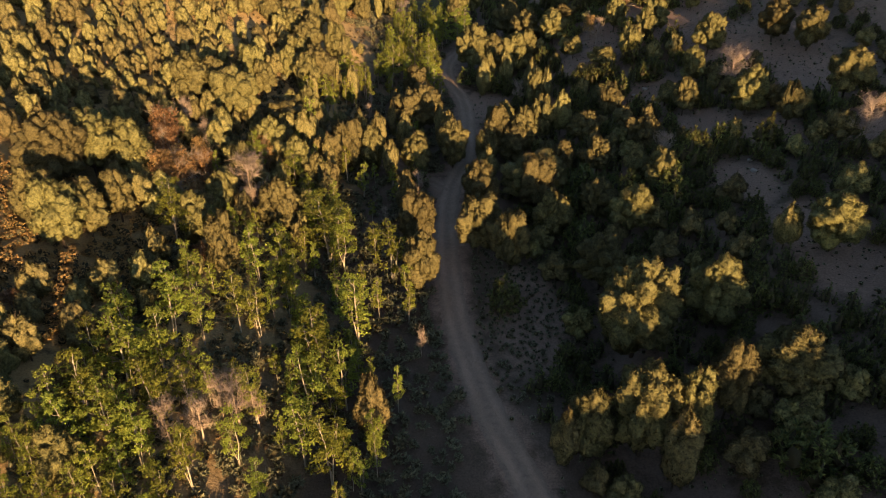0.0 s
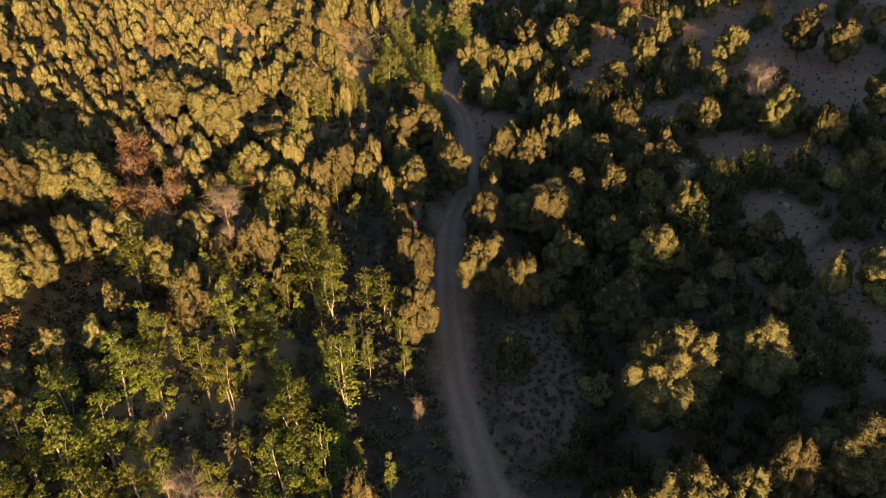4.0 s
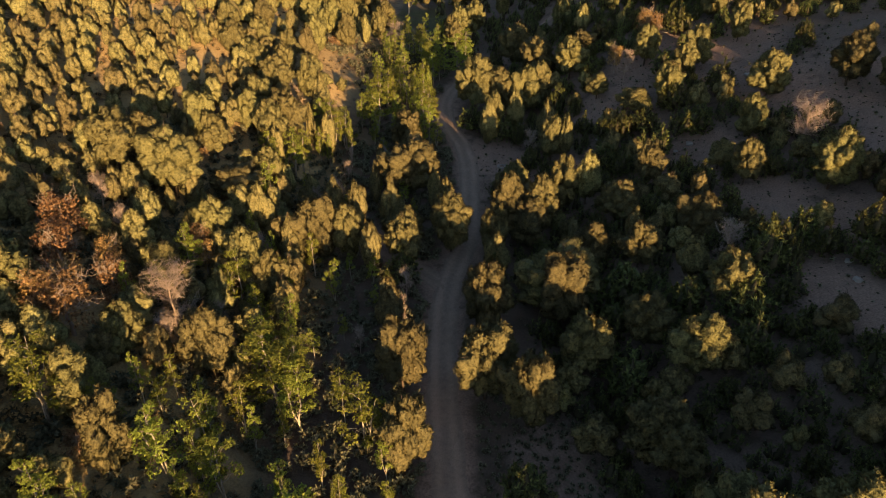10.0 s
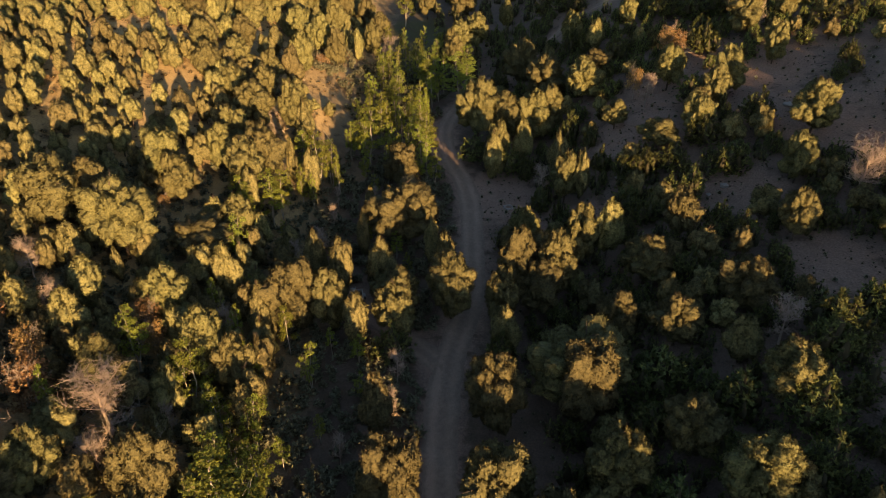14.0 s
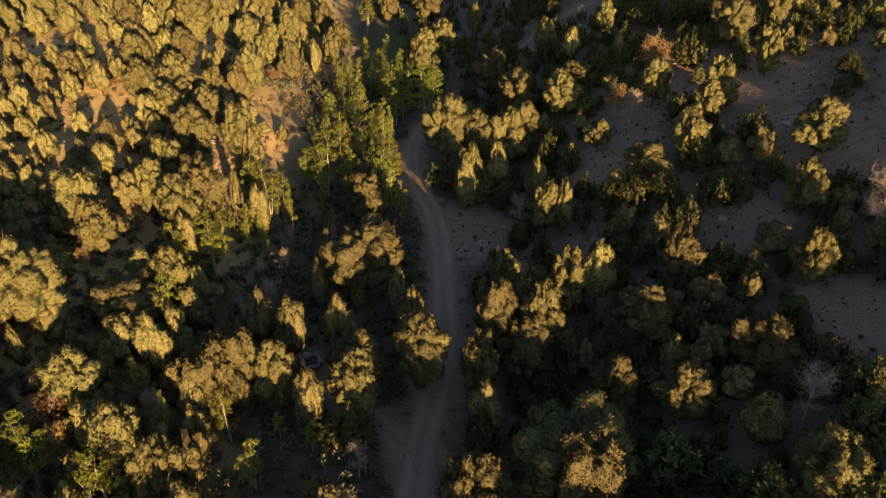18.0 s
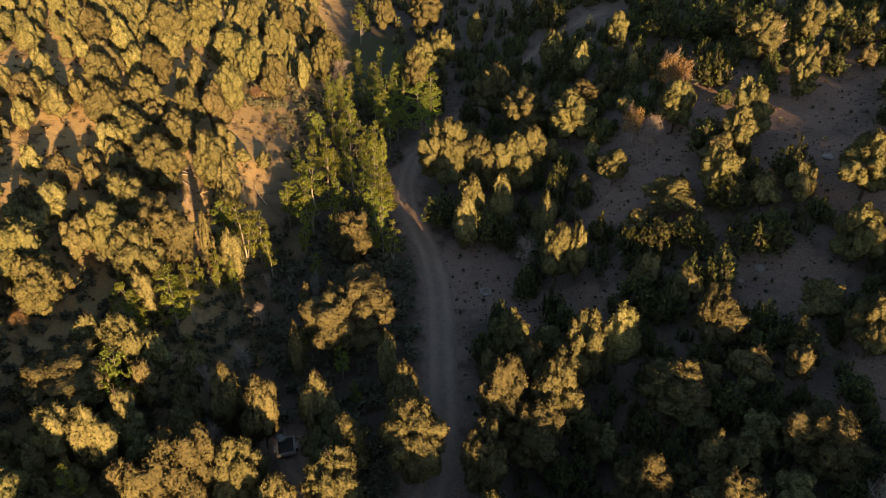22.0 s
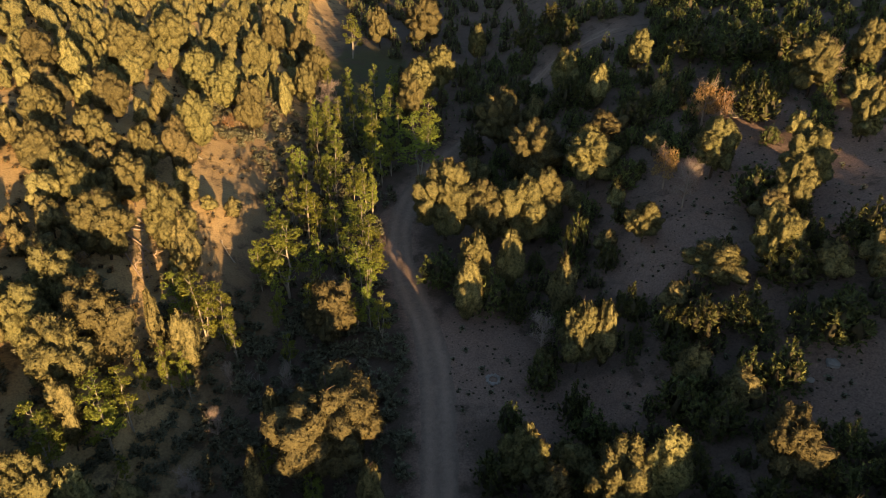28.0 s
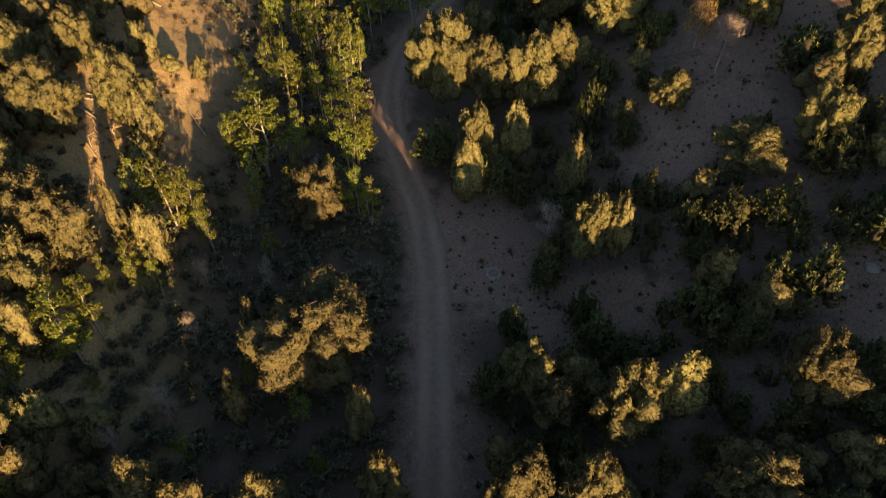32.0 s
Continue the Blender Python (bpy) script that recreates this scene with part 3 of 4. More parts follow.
pine(-34.0, 105.4, 5.0, 1.7)
pine(-11.9, 105.9, 9.0, 4.2)
pine(7.4, 106.8, 8.3, 4.2)
pine(1.7, 108.7, 9.3, 5.8)
pine(-16.0, 105.9, 10.4, 6.0)
pine(50.5, 107.9, 8.6, 6.4)
pine(12.2, 110.1, 7.6, 6.0)
pine(-23.7, 108.1, 8.6, 3.4)
pine(-32.4, 109.0, 6.2, 3.2)
pine(-35.0, 109.8, 9.9, 7.8)
pine(-42.3, 110.8, 9.0, 6.6)
pine(24.8, 112.2, 6.7, 6.5)
pine(9.7, 113.0, 10.3, 5.1)
pine(-11.6, 112.9, 8.7, 3.5)
pine(-6.7, 113.4, 8.8, 3.8)
pine(42.2, 113.7, 7.3, 4.4)
pine(-27.9, 114.1, 5.5, 8.8)
pine(0.9, 114.1, 8.7, 3.5)
pine(14.2, 112.4, 10.2, 5.2)
pine(-39.3, 114.3, 8.5, 6.0)
pine(-14.9, 114.6, 8.7, 3.6)
pine(18.2, 118.8, 9.6, 4.8)
pine(-24.6, 118.1, 8.9, 4.0)
pine(30.5, 118.8, 7.4, 4.5)
pine(22.0, 119.5, 8.9, 3.9)
pine(-0.8, 119.6, 8.0, 2.1)
pine(-9.6, 121.1, 8.1, 2.2)
pine(11.6, 122.7, 7.1, 4.2)
pine(-33.3, 123.2, 7.5, 4.8)
pine(-4.4, 125.7, 9.5, 9.6)
pine(-25.0, 125.4, 8.3, 2.7)
pine(47.2, 125.6, 7.6, 4.8)
pine(-36.0, 126.0, 8.3, 5.8)
pine(68.0, 126.7, 8.6, 6.4)
pine(-9.2, 127.4, 8.0, 2.1)
pine(27.4, 129.3, 5.6, 3.0)
pine(-26.5, 129.4, 9.7, 5.6)
pine(64.1, 132.9, 8.7, 6.6)
pine(-30.9, 133.5, 7.5, 4.8)
pine(-25.1, 133.7, 10.1, 6.4)
pine(52.5, 134.4, 8.6, 6.4)
pine(21.3, 135.5, 8.4, 2.9)
pine(19.0, 135.9, 9.1, 4.4)
pine(-18.9, 136.1, 8.6, 3.3)
pine(-22.0, 138.0, 7.9, 1.8)
pine(-30.2, 138.6, 8.2, 5.7)
pine(33.3, 140.2, 4.6, 6.2)
pine(38.5, 139.8, 7.4, 4.5)
pine(-5.9, 142.1, 7.9, 5.2)
pine(19.1, 144.4, 8.7, 3.5)
pine(8.9, 145.2, 8.8, 3.8)
pine(43.1, 146.7, 7.2, 4.2)
pine(-29.3, 147.6, 8.6, 6.2)
pine(-21.8, 149.0, 8.6, 3.4)
pine(28.8, 149.2, 5.2, 4.0)
pine(10.0, 150.0, 8.9, 4.0)
pine(14.2, 150.2, 8.6, 3.4)
pine(46.3, 150.6, 7.8, 5.2)
pine(-23.8, 151.1, 9.7, 5.6)
pine(-33.9, 154.2, 7.2, 4.4)
pine(55.4, 156.1, 7.1, 4.1)
pine(39.0, 157.1, 8.1, 5.7)
pine(-38.9, 157.6, 7.3, 4.6)
pine(-30.2, 158.3, 7.3, 4.5)
pine(7.3, 162.1, 11.7, 8.2)
pine(16.9, 159.8, 10.2, 6.8)
pine(12.3, 160.0, 9.9, 6.0)
pine(20.1, 162.1, 9.6, 5.4)
pine(-35.6, 164.5, 7.5, 4.9)
pine(-41.7, 165.2, 7.6, 5.0)
pine(-30.4, 165.4, 7.1, 4.3)
pine(26.6, 165.6, 9.0, 6.8)
pine(54.4, 167.2, 8.4, 6.2)
pine(-26.9, 167.3, 8.8, 3.8)
pine(62.0, 169.1, 7.5, 4.6)
pine(20.8, 173.3, 10.9, 8.2)
pine(-26.5, 174.4, 9.2, 4.6)
pine(-37.0, 174.4, 7.4, 4.7)
pine(-47.2, 179.1, 7.7, 5.0)
pine(-32.4, 179.2, 6.5, 3.6)
pine(-44.2, 181.1, 6.7, 3.8)
pine(31.9, 184.0, 7.0, 3.8)
pine(-21.2, 184.3, 9.1, 4.4)
pine(-25.2, 188.8, 9.5, 5.2)
pine(17.6, 189.1, 10.8, 7.9)
pine(39.2, 189.1, 7.1, 4.0)
pine(23.2, 190.0, 6.8, 3.5)
pine(-39.9, 190.6, 8.6, 6.1)
pine(-30.2, 192.8, 8.5, 6.1)
pine(28.9, 194.0, 8.1, 5.7)
pine(-18.2, 196.2, 8.3, 2.7)
pine(3.0, 201.3, 9.6, 5.4)
pine(-37.1, 203.4, 8.4, 5.9)
pine(-15.7, 205.4, 9.1, 4.4)
pine(4.7, 207.0, 10.2, 6.8)
pine(-24.5, 207.5, 9.1, 4.5)
pine(9.2, 215.5, 9.9, 6.0)
pine(-31.1, 216.3, 8.2, 5.7)
pine(-15.0, 217.0, 9.3, 4.8)
pine(-24.6, 225.8, 9.4, 5.1)
pine(-19.6, 228.2, 9.5, 5.2)
pine(17.9, 231.5, 8.9, 4.0)
pine(-3.7, 243.9, 9.7, 5.6)
pine(6.7, 244.2, 11.5, 9.4)
aspen(-28.2, 36.6, 8.5, 4.0)
aspen(-20.5, 37.4, 7.6, 3.0)
aspen(-26.1, 37.7, 8.9, 4.6)
aspen(-24.3, 37.7, 8.0, 3.5)
aspen(-28.8, 39.8, 9.0, 4.7)
aspen(-7.2, 40.5, 6.4, 1.6)
aspen(-17.7, 40.9, 7.7, 3.1)
aspen(-10.1, 41.9, 9.1, 4.8)
aspen(-24.3, 42.0, 8.6, 4.2)
aspen(-6.0, 42.6, 6.8, 2.1)
aspen(-12.7, 43.2, 8.7, 4.3)
aspen(-27.7, 44.8, 9.7, 5.5)
aspen(-30.0, 44.9, 7.9, 3.3)
aspen(-17.4, 46.0, 7.8, 3.3)
aspen(-25.9, 47.8, 8.9, 4.5)
aspen(-13.1, 48.4, 9.8, 5.6)
aspen(-29.5, 50.1, 8.5, 4.1)
aspen(-4.6, 50.9, 6.3, 1.5)
aspen(-9.9, 51.2, 9.0, 4.7)
aspen(-26.8, 53.3, 9.6, 5.4)
aspen(-12.4, 54.1, 11.0, 7.2)
aspen(-24.5, 54.4, 8.1, 3.7)
aspen(-21.8, 57.8, 8.2, 3.8)
aspen(-19.8, 58.0, 7.7, 3.2)
aspen(-27.1, 59.5, 8.3, 3.9)
aspen(-16.0, 60.9, 7.8, 3.3)
aspen(-9.7, 61.5, 10.5, 6.5)
aspen(-17.7, 67.1, 8.6, 4.2)
aspen(-21.9, 67.3, 9.2, 4.9)
aspen(-31.9, 69.5, 9.3, 5.1)
aspen(-19.6, 70.5, 8.7, 4.3)
aspen(-6.6, 73.4, 9.4, 5.1)
aspen(-13.2, 76.5, 8.9, 4.6)
aspen(-15.5, 78.1, 11.0, 8.5)
aspen(-14.7, 83.4, 8.1, 3.6)
aspen(-18.0, 83.4, 8.1, 3.7)
aspen(-31.1, 85.4, 6.9, 2.2)
aspen(-17.4, 86.1, 6.9, 2.2)
aspen(-16.3, 88.6, 7.4, 2.8)
aspen(-19.3, 88.8, 7.9, 3.3)
aspen(-22.5, 92.1, 8.9, 4.6)
aspen(-28.1, 93.8, 8.0, 3.6)
aspen(-18.3, 95.9, 7.6, 3.0)
aspen(-12.6, 96.6, 7.0, 2.4)
aspen(-20.8, 101.1, 6.7, 1.9)
aspen(-15.9, 102.1, 7.2, 2.6)
aspen(-23.7, 103.9, 6.7, 2.0)
aspen(-23.9, 114.2, 8.1, 3.6)
aspen(-25.2, 121.9, 9.1, 4.7)
aspen(-22.6, 126.0, 8.7, 4.4)
aspen(-21.8, 128.5, 7.9, 3.4)
aspen(-21.4, 131.8, 6.3, 1.5)
aspen(-19.8, 133.3, 7.0, 2.4)
aspen(-18.3, 133.4, 6.3, 1.5)
aspen(-15.3, 139.4, 7.1, 2.5)
aspen(-18.4, 140.7, 9.3, 5.0)
aspen(-20.6, 140.8, 8.3, 3.8)
aspen(-16.6, 141.1, 8.3, 3.8)
aspen(-0.4, 141.5, 7.1, 2.5)
aspen(-1.7, 142.9, 7.2, 2.5)
aspen(-2.8, 148.0, 8.4, 4.0)
aspen(-11.6, 150.3, 11.0, 7.5)
aspen(-2.2, 150.9, 9.9, 5.8)
aspen(-3.3, 159.3, 9.5, 5.2)
aspen(-10.8, 162.9, 8.7, 4.3)
aspen(-3.5, 169.8, 8.6, 4.1)
aspen(-8.0, 173.5, 9.4, 5.2)
aspen(4.1, 179.3, 11.0, 8.1)
aspen(-2.8, 183.4, 9.8, 5.6)
aspen(5.6, 188.0, 10.0, 5.8)
aspen(-1.4, 194.0, 8.1, 3.6)
aspen(-9.7, 237.1, 9.8, 5.6)
juniper(30.8, 39.4, 7.5, 7.8)
juniper(34.9, 61.1, 6.2, 5.6)
juniper(19.3, 80.5, 6.8, 6.5)
juniper(31.4, 81.7, 6.1, 5.5)
juniper(25.1, 84.0, 5.7, 4.9)
juniper(56.7, 85.8, 4.9, 3.8)
juniper(32.8, 86.9, 7.1, 6.9)
juniper(19.7, 89.5, 5.9, 5.1)
juniper(27.6, 90.1, 6.3, 5.8)
juniper(37.2, 94.2, 6.7, 6.3)
juniper(17.8, 94.2, 5.6, 4.8)
juniper(21.8, 94.7, 7.3, 7.2)
juniper(49.1, 95.5, 6.4, 5.9)
juniper(38.7, 97.5, 7.0, 6.8)
juniper(43.2, 98.3, 5.7, 4.9)
juniper(7.0, 100.3, 5.7, 5.0)
juniper(-4.7, 101.6, 5.8, 5.0)
juniper(60.9, 102.4, 5.3, 4.3)
juniper(21.9, 110.0, 5.2, 4.2)
juniper(29.1, 110.2, 5.8, 5.0)
juniper(9.4, 122.8, 5.5, 4.6)
juniper(28.1, 124.3, 5.7, 4.9)
juniper(26.0, 126.3, 6.5, 6.0)
juniper(18.1, 126.9, 5.3, 4.4)
juniper(34.6, 127.4, 5.9, 5.1)
juniper(32.0, 128.4, 4.7, 3.4)
juniper(40.4, 130.4, 6.9, 6.6)
juniper(33.8, 133.7, 6.1, 5.4)
juniper(15.1, 134.0, 5.1, 4.1)
juniper(30.1, 134.5, 6.0, 5.4)
juniper(27.4, 135.0, 5.2, 4.2)
juniper(38.8, 137.8, 6.7, 6.4)
juniper(47.0, 139.4, 6.5, 6.1)
juniper(25.0, 139.5, 5.3, 4.4)
juniper(43.3, 144.8, 4.2, 2.8)
juniper(14.2, 144.8, 5.0, 3.9)
juniper(11.6, 146.8, 6.5, 6.0)
juniper(24.9, 148.0, 4.6, 3.4)
juniper(40.7, 149.5, 6.8, 6.4)
juniper(6.2, 151.4, 6.7, 6.2)
juniper(46.9, 165.0, 7.0, 6.7)
juniper(51.0, 168.4, 4.7, 3.5)
juniper(48.4, 172.4, 4.8, 3.6)
juniper(34.0, 172.7, 6.5, 6.1)
juniper(55.2, 178.5, 7.5, 8.7)
juniper(40.4, 179.5, 4.9, 3.7)
juniper(50.8, 182.8, 7.5, 8.9)
juniper(38.7, 183.4, 5.0, 3.9)
juniper(30.5, 185.4, 6.3, 5.8)
juniper(12.9, 187.0, 6.4, 5.9)
juniper(46.7, 187.1, 7.5, 8.1)
juniper(28.5, 188.1, 7.1, 6.9)
juniper(48.2, 199.0, 7.0, 6.7)
juniper(16.6, 200.4, 6.9, 6.5)
juniper(23.6, 200.8, 6.1, 5.5)
juniper(32.4, 212.6, 7.3, 7.1)
juniper(31.8, 220.9, 7.5, 7.6)
juniper(26.7, 222.9, 7.5, 7.6)
juniper(22.4, 152.9, 8.6, 4.8)
juniper(17.4, 129.6, 5.6, 3.6)
juniper(11.4, 128.6, 4.6, 3.0)
pine(19.8, 104.2, 6.6, 4.8)
dead_tree(-23.2, 40.8, 5.4, 3.2)
dead_tree(-21.1, 42.2, 5.5, 3.2)
dead_tree(-18.9, 45.6, 6.0, 3.9)
dead_tree(-20.5, 45.9, 5.1, 2.8)
dead_tree(-17.3, 46.0, 4.7, 2.3)
dead_tree(-2.4, 59.3, 4.2, 1.6)
dead_tree(-26.1, 81.2, 5.4, 3.2)
dead_tree(-22.0, 82.5, 5.8, 3.7)
dead_tree(-26.8, 85.2, 8.0, 7.0)
dead_tree(59.0, 89.2, 7.4, 5.8)
dead_tree(34.2, 97.4, 5.4, 4.6)
dead_tree(-36.3, 97.1, 5.0, 2.6)
dead_tree(-40.4, 101.4, 5.1, 2.7)
dead_tree(51.8, 119.0, 8.0, 7.0)
dead_tree(15.9, 138.5, 5.6, 3.4)
dead_tree(34.4, 153.0, 5.8, 3.6)
dead_tree(55.7, 166.4, 6.4, 4.4)
dead_tree(-11.8, 203.5, 7.2, 5.6)
withered_tree(-34.6, 80.0, 7.0, 7.3)
withered_tree(-37.0, 80.9, 6.1, 5.0)
withered_tree(-33.0, 86.3, 5.8, 4.5)
withered_tree(-35.0, 90.1, 5.2, 3.6)
withered_tree(-27.2, 96.1, 4.9, 3.1)
withered_tree(-38.6, 87.6, 6.6, 5.4)
withered_tree(-40.4, 92.6, 7.0, 6.0)
withered_tree(-36.2, 84.2, 5.6, 4.6)
withered_tree(-28.6, 98.6, 5.2, 3.4)
withered_tree(33.7, 157.8, 5.3, 3.8)
withered_tree(43.1, 166.0, 5.0, 3.4)
withered_tree(41.1, 166.7, 6.2, 5.0)
sapling(-22.4, 161.0, 2.6, 2.0)
sapling(-19.8, 162.2, 3.1, 2.5)


# ---- woods that fill the slope, the benches and the distance ----
def free(x, y, gap):
    """No tree stands closer than the gap."""
    for i in (-1, 0, 1):
        for j in (-1, 0, 1):
            for a, b, w in CELLS.get((int(x // 8) + i, int(y // 8) + j), ()):
                if math.hypot(x - a, y - b) < gap + 0.3 * w:
                    return False
    return True


CLEARINGS = ((-46, 64, 13, 13), (-25, 171, 7, 9), (-20, 158, 5, 11), (-28, 152, 4, 9), (-33, 186, 5, 7), (-41, 150, 4, 6), (-54, 162, 5, 5), (-38, 170, 5, 5), (-7, 224, 8, 26), (37, 209, 10, 7))


def open_land(x, y):
    return any(((x - a) / r) ** 2 + ((y - b) / q) ** 2 < 1 for a, b, r, q in CLEARINGS)


def bush_shape(seed, masses=3, leaves=15, length=0.2, width=0.1):
    """A small bush of unit height and width."""
    r, made = np.random.default_rng(seed), []
    for _ in range(masses):
        c = (r.normal() * 0.22, r.normal() * 0.22, 0.45)
        made.append(lump(r, c, (0.2, 0.2, 0.3), 0, 0.3))
        at, ways = cloud(r, c, np.array((0.36, 0.36, 0.5)), leaves)
        made.append(bursts(r, at, ways * 0.5 + (0, 0, 0.5), 3, length, width, 0.7))
    v, f = joined(made)
    return v, [q for q in f if len(q) == 3], [q for q in f if len(q) == 4]


SHAPES = [bush_shape(k, 2) for k in range(12)]
OAK_SHAPES = [bush_shape(40 + k, 3, 36, 0.12, 0.07) for k in range(8)]
BRUSH_SHAPES = [bush_shape(60 + k, 2, 20, 0.3, 0.15) for k in range(10)]
SMALL_SHAPES = [bush_shape(20 + k, 1) for k in range(12)]


def scattered(name, shapes, spots, material, twigs=True):
    """Copies of a few shapes at many spots, as one mesh."""
    verts, tris, quads, base = [], [], [], 0
    for k, (x, y, z, h, w) in enumerate(spots):
        v, t, q = shapes[k % len(shapes)]
        a = k * 2.4
        c, s = math.cos(a) * w, math.sin(a) * w
        verts.append(np.stack([v[:, 0] * c - v[:, 1] * s + x, v[:, 0] * s + v[:, 1] * c + y, v[:, 2] * h + z], 1))
        tris.append(np.asarray(t) + base)
        if len(q):
            quads.append(np.asarray(q) + base)
        base += len(v)
    verts, tris = np.concatenate(verts), np.concatenate(tris)
    quads = np.concatenate(quads) if quads else np.zeros((0, 4), int)
    me = bpy.data.meshes.new(name)
    me.vertices.add(len(verts))
    me.vertices.foreach_set("co", verts.astype(np.float32).ravel())
    me.loops.add(tris.size + quads.size)
    me.loops.foreach_set("vertex_index", np.concatenate([tris.ravel(), quads.ravel()]).astype(np.int32))
    me.polygons.add(len(tris) + len(quads))
    starts = np.concatenate([np.arange(len(tris)) * 3, tris.size + np.arange(len(quads)) * 4])
    me.polygons.foreach_set("loop_start", starts.astype(np.int32))
    me.materials.append(material)
    me.update(calc_edges=True)
    me.validate()
    # Closed insides take the dark core colour, with shade painted in.
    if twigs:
        shade_core(me)
    return new(name, me)


def shape_of(me, w0, h0):
    co = np.empty(len(me.vertices) * 3)
    me.vertices.foreach_get("co", co)
    faces = [tuple(p.vertices) for p in me.polygons]
    return co.reshape(-1, 3) / (w0, w0, h0) - (0, 0, 0.15), [f for f in faces if len(f) == 3], [f for f in faces if len(f) == 4]


def far_wood(name, kind, spots, label):
    """Woods that the flight never comes near, as one sheet of real trees."""
    shapes = [shape_of(m[1], *m[2]) for m in MAKES[kind]]
    ob = scattered(name, shapes, [(x, y, ground_z(x, y), h, w) for x, y, h, w in spots], MAKES[kind][0][1].materials[0], "juniper" in kind)
    return tagged(ob, label, "woods", kind="stuff")


def spread(seed, tries, xs, ys, size, gap, test, anywhere=False):
    r, out, cells = np.random.default_rng(seed), [], {}
    for _ in range(tries):
        x, y, w = r.uniform(*xs), r.uniform(*ys), r.uniform(*size)
        k = (int(x // 8), int(y // 8))
        near = [q for i in (-1, 0, 1) for j in (-1, 0, 1) for q in cells.get((k[0] + i, k[1] + j), ())]
        if test(x, y) and all(math.hypot(x - a, y - b) > gap * (w + v) for a, b, v in near) and (anywhere or not open_land(x, y)):
            cells.setdefault(k, []).append((x, y, w))
            out.append((x, y, w))
    return out


def on_slope(x, y):
    return x < (-30 if y < 82 else -27 if y < 108 else -33 if y < 147 else -20) - 3 * math.sin(y / 13) and (y < 165 or noise.noise((x / 11, y / 11, 5)) > (-0.18 if y < 182 else -0.5)) and free(x, y, 0.9)


slope_spots = spread(6, 21000, (-150, -13), (34, 360), (1.8, 3.9), 0.43, on_slope)
slope_spots.sort(key=lambda s: math.hypot(s[0] + 8, (s[1] - 115) * 0.8))
for k, (x, y, w) in enumerate(slope_spots[:300]):
    if k % 13 == 5:
        withered_tree(x, y, w * 0.95, w * 0.9)
    else:
        plant("slope_pine", "slope_pine", x, y, 2.1 + 0.95 * w, w, "sunlit pine on a steep dry slope", "tree", "pines on the slope")
far_wood("woods", "slope_pine", [(x, y, 2.1 + 0.95 * w, w) for x, y, w in slope_spots[300:560]], "sunlit pine woods on a steep dry slope")
far_wood("woods", "far_pine", [(x, y, 2.1 + 0.95 * w, w) for x, y, w in slope_spots[560:]], "sunlit pine woods high on a steep slope")
valley_spots = spread(7, 3600, (-14, 160), (190, 420), (2.8, 5.5), 0.42, lambda x, y: free(x, y, 1.0) and off_road(x, y) > 4)
far_wood("woods", "far_juniper", [(x, y, 2.0 + 0.7 * w, w) for x, y, w in valley_spots], "dark juniper woods in the shaded valley")
bench_spots = spread(8, 7000, (11, 80), (32, 178), (2.0, 4.4), 0.4, lambda x, y: free(x, y, 0.9) and off_road(x, y) > 3.5 and bare(x, y) > 1 and (y < 128 or noise.noise((x / 8, y / 8, 2)) > -0.08))
for k, (x, y, w) in enumerate(bench_spots[:420]):
    if k % 3 == 1:
        plant("slope_pine", "pine_tree", x, y, 1.5 + 0.85 * w, w, "low rounded pine on a shaded bench", "tree", "pines on the benches")
    else:
        juniper(x, y, 1.2 + 0.75 * w, w)
grove = spread(9, 900, (-27, -4), (28, 78), (1.6, 3.0), 0.45, lambda x, y: free(x, y, 0.5) and off_road(x, y) > 3.5)
for x, y, w in grove[:50]:
    aspen(x, y, 3.5 + 1.2 * w, w)
grove = spread(23, 600, (-32, -21), (26, 46), (1.8, 3.4), 0.42, lambda x, y: free(x, y, 0.5))
for x, y, w in grove[:24]:
    aspen(x, y, 3.2 + 1.3 * w, w)
grove = spread(10, 500, (-24, -3), (80, 165), (1.4, 2.6), 0.9, lambda x, y: free(x, y, 0.9) and off_road(x, y) > 4.5 and math.hypot(x + 9.8, y - 111.6) > 5)
for k, (x, y, w) in enumerate(grove[:34]):
    (aspen if k % 3 else dead_tree)(x, y, 2.2 + 1.0 * w, w)


bank = spread(17, 400, (-15, -1.5), (143, 174), (1.8, 3.0), 0.55, lambda x, y: free(x, y, 0.5) and off_road(x, y) > 3.2)
for x, y, w in bank[:22]:
    aspen(x, y, 4.2 + 1.2 * w, w)
upper = spread(19, 2000, (14, 96), (158, 225), (2.6, 5.2), 0.4, lambda x, y: free(x, y, 0.9) and off_road(x, y) > 4 and bare(x, y) > 0.8)
far_wood("woods", "juniper", [(x, y, 1.4 + 0.8 * w, w) for x, y, w in upper[:240]], "dark junipers on the shaded upper benches")
low = spread(20, 4600, (10, 62), (44, 150), (2.2, 4.2), 0.34, lambda x, y: (y < 134 or x < 33) and free(x, y, 0.5) and off_road(x, y) > 4 and bare(x, y) > 1.15)
far_wood("woods", "far_juniper", [(x, y, 1.3 + 0.75 * w, w) for x, y, w in low[:380]], "low dark junipers crowding the shaded benches")
bank = spread(18, 400, (-14, 1), (176, 214), (2.0, 3.4), 0.5, lambda x, y: free(x, y, 0.5) and off_road(x, y) > 3.2, True)
for x, y, w in bank[:30]:
    aspen(x, y, 3.6 + 1.2 * w, w)
# Extra pines, added to keep the low sun off the ground behind them.
shade = spread(16, 600, (-28, -18), (78, 122), (2.6, 4.0), 0.45, lambda x, y: free(x, y, 0.7))
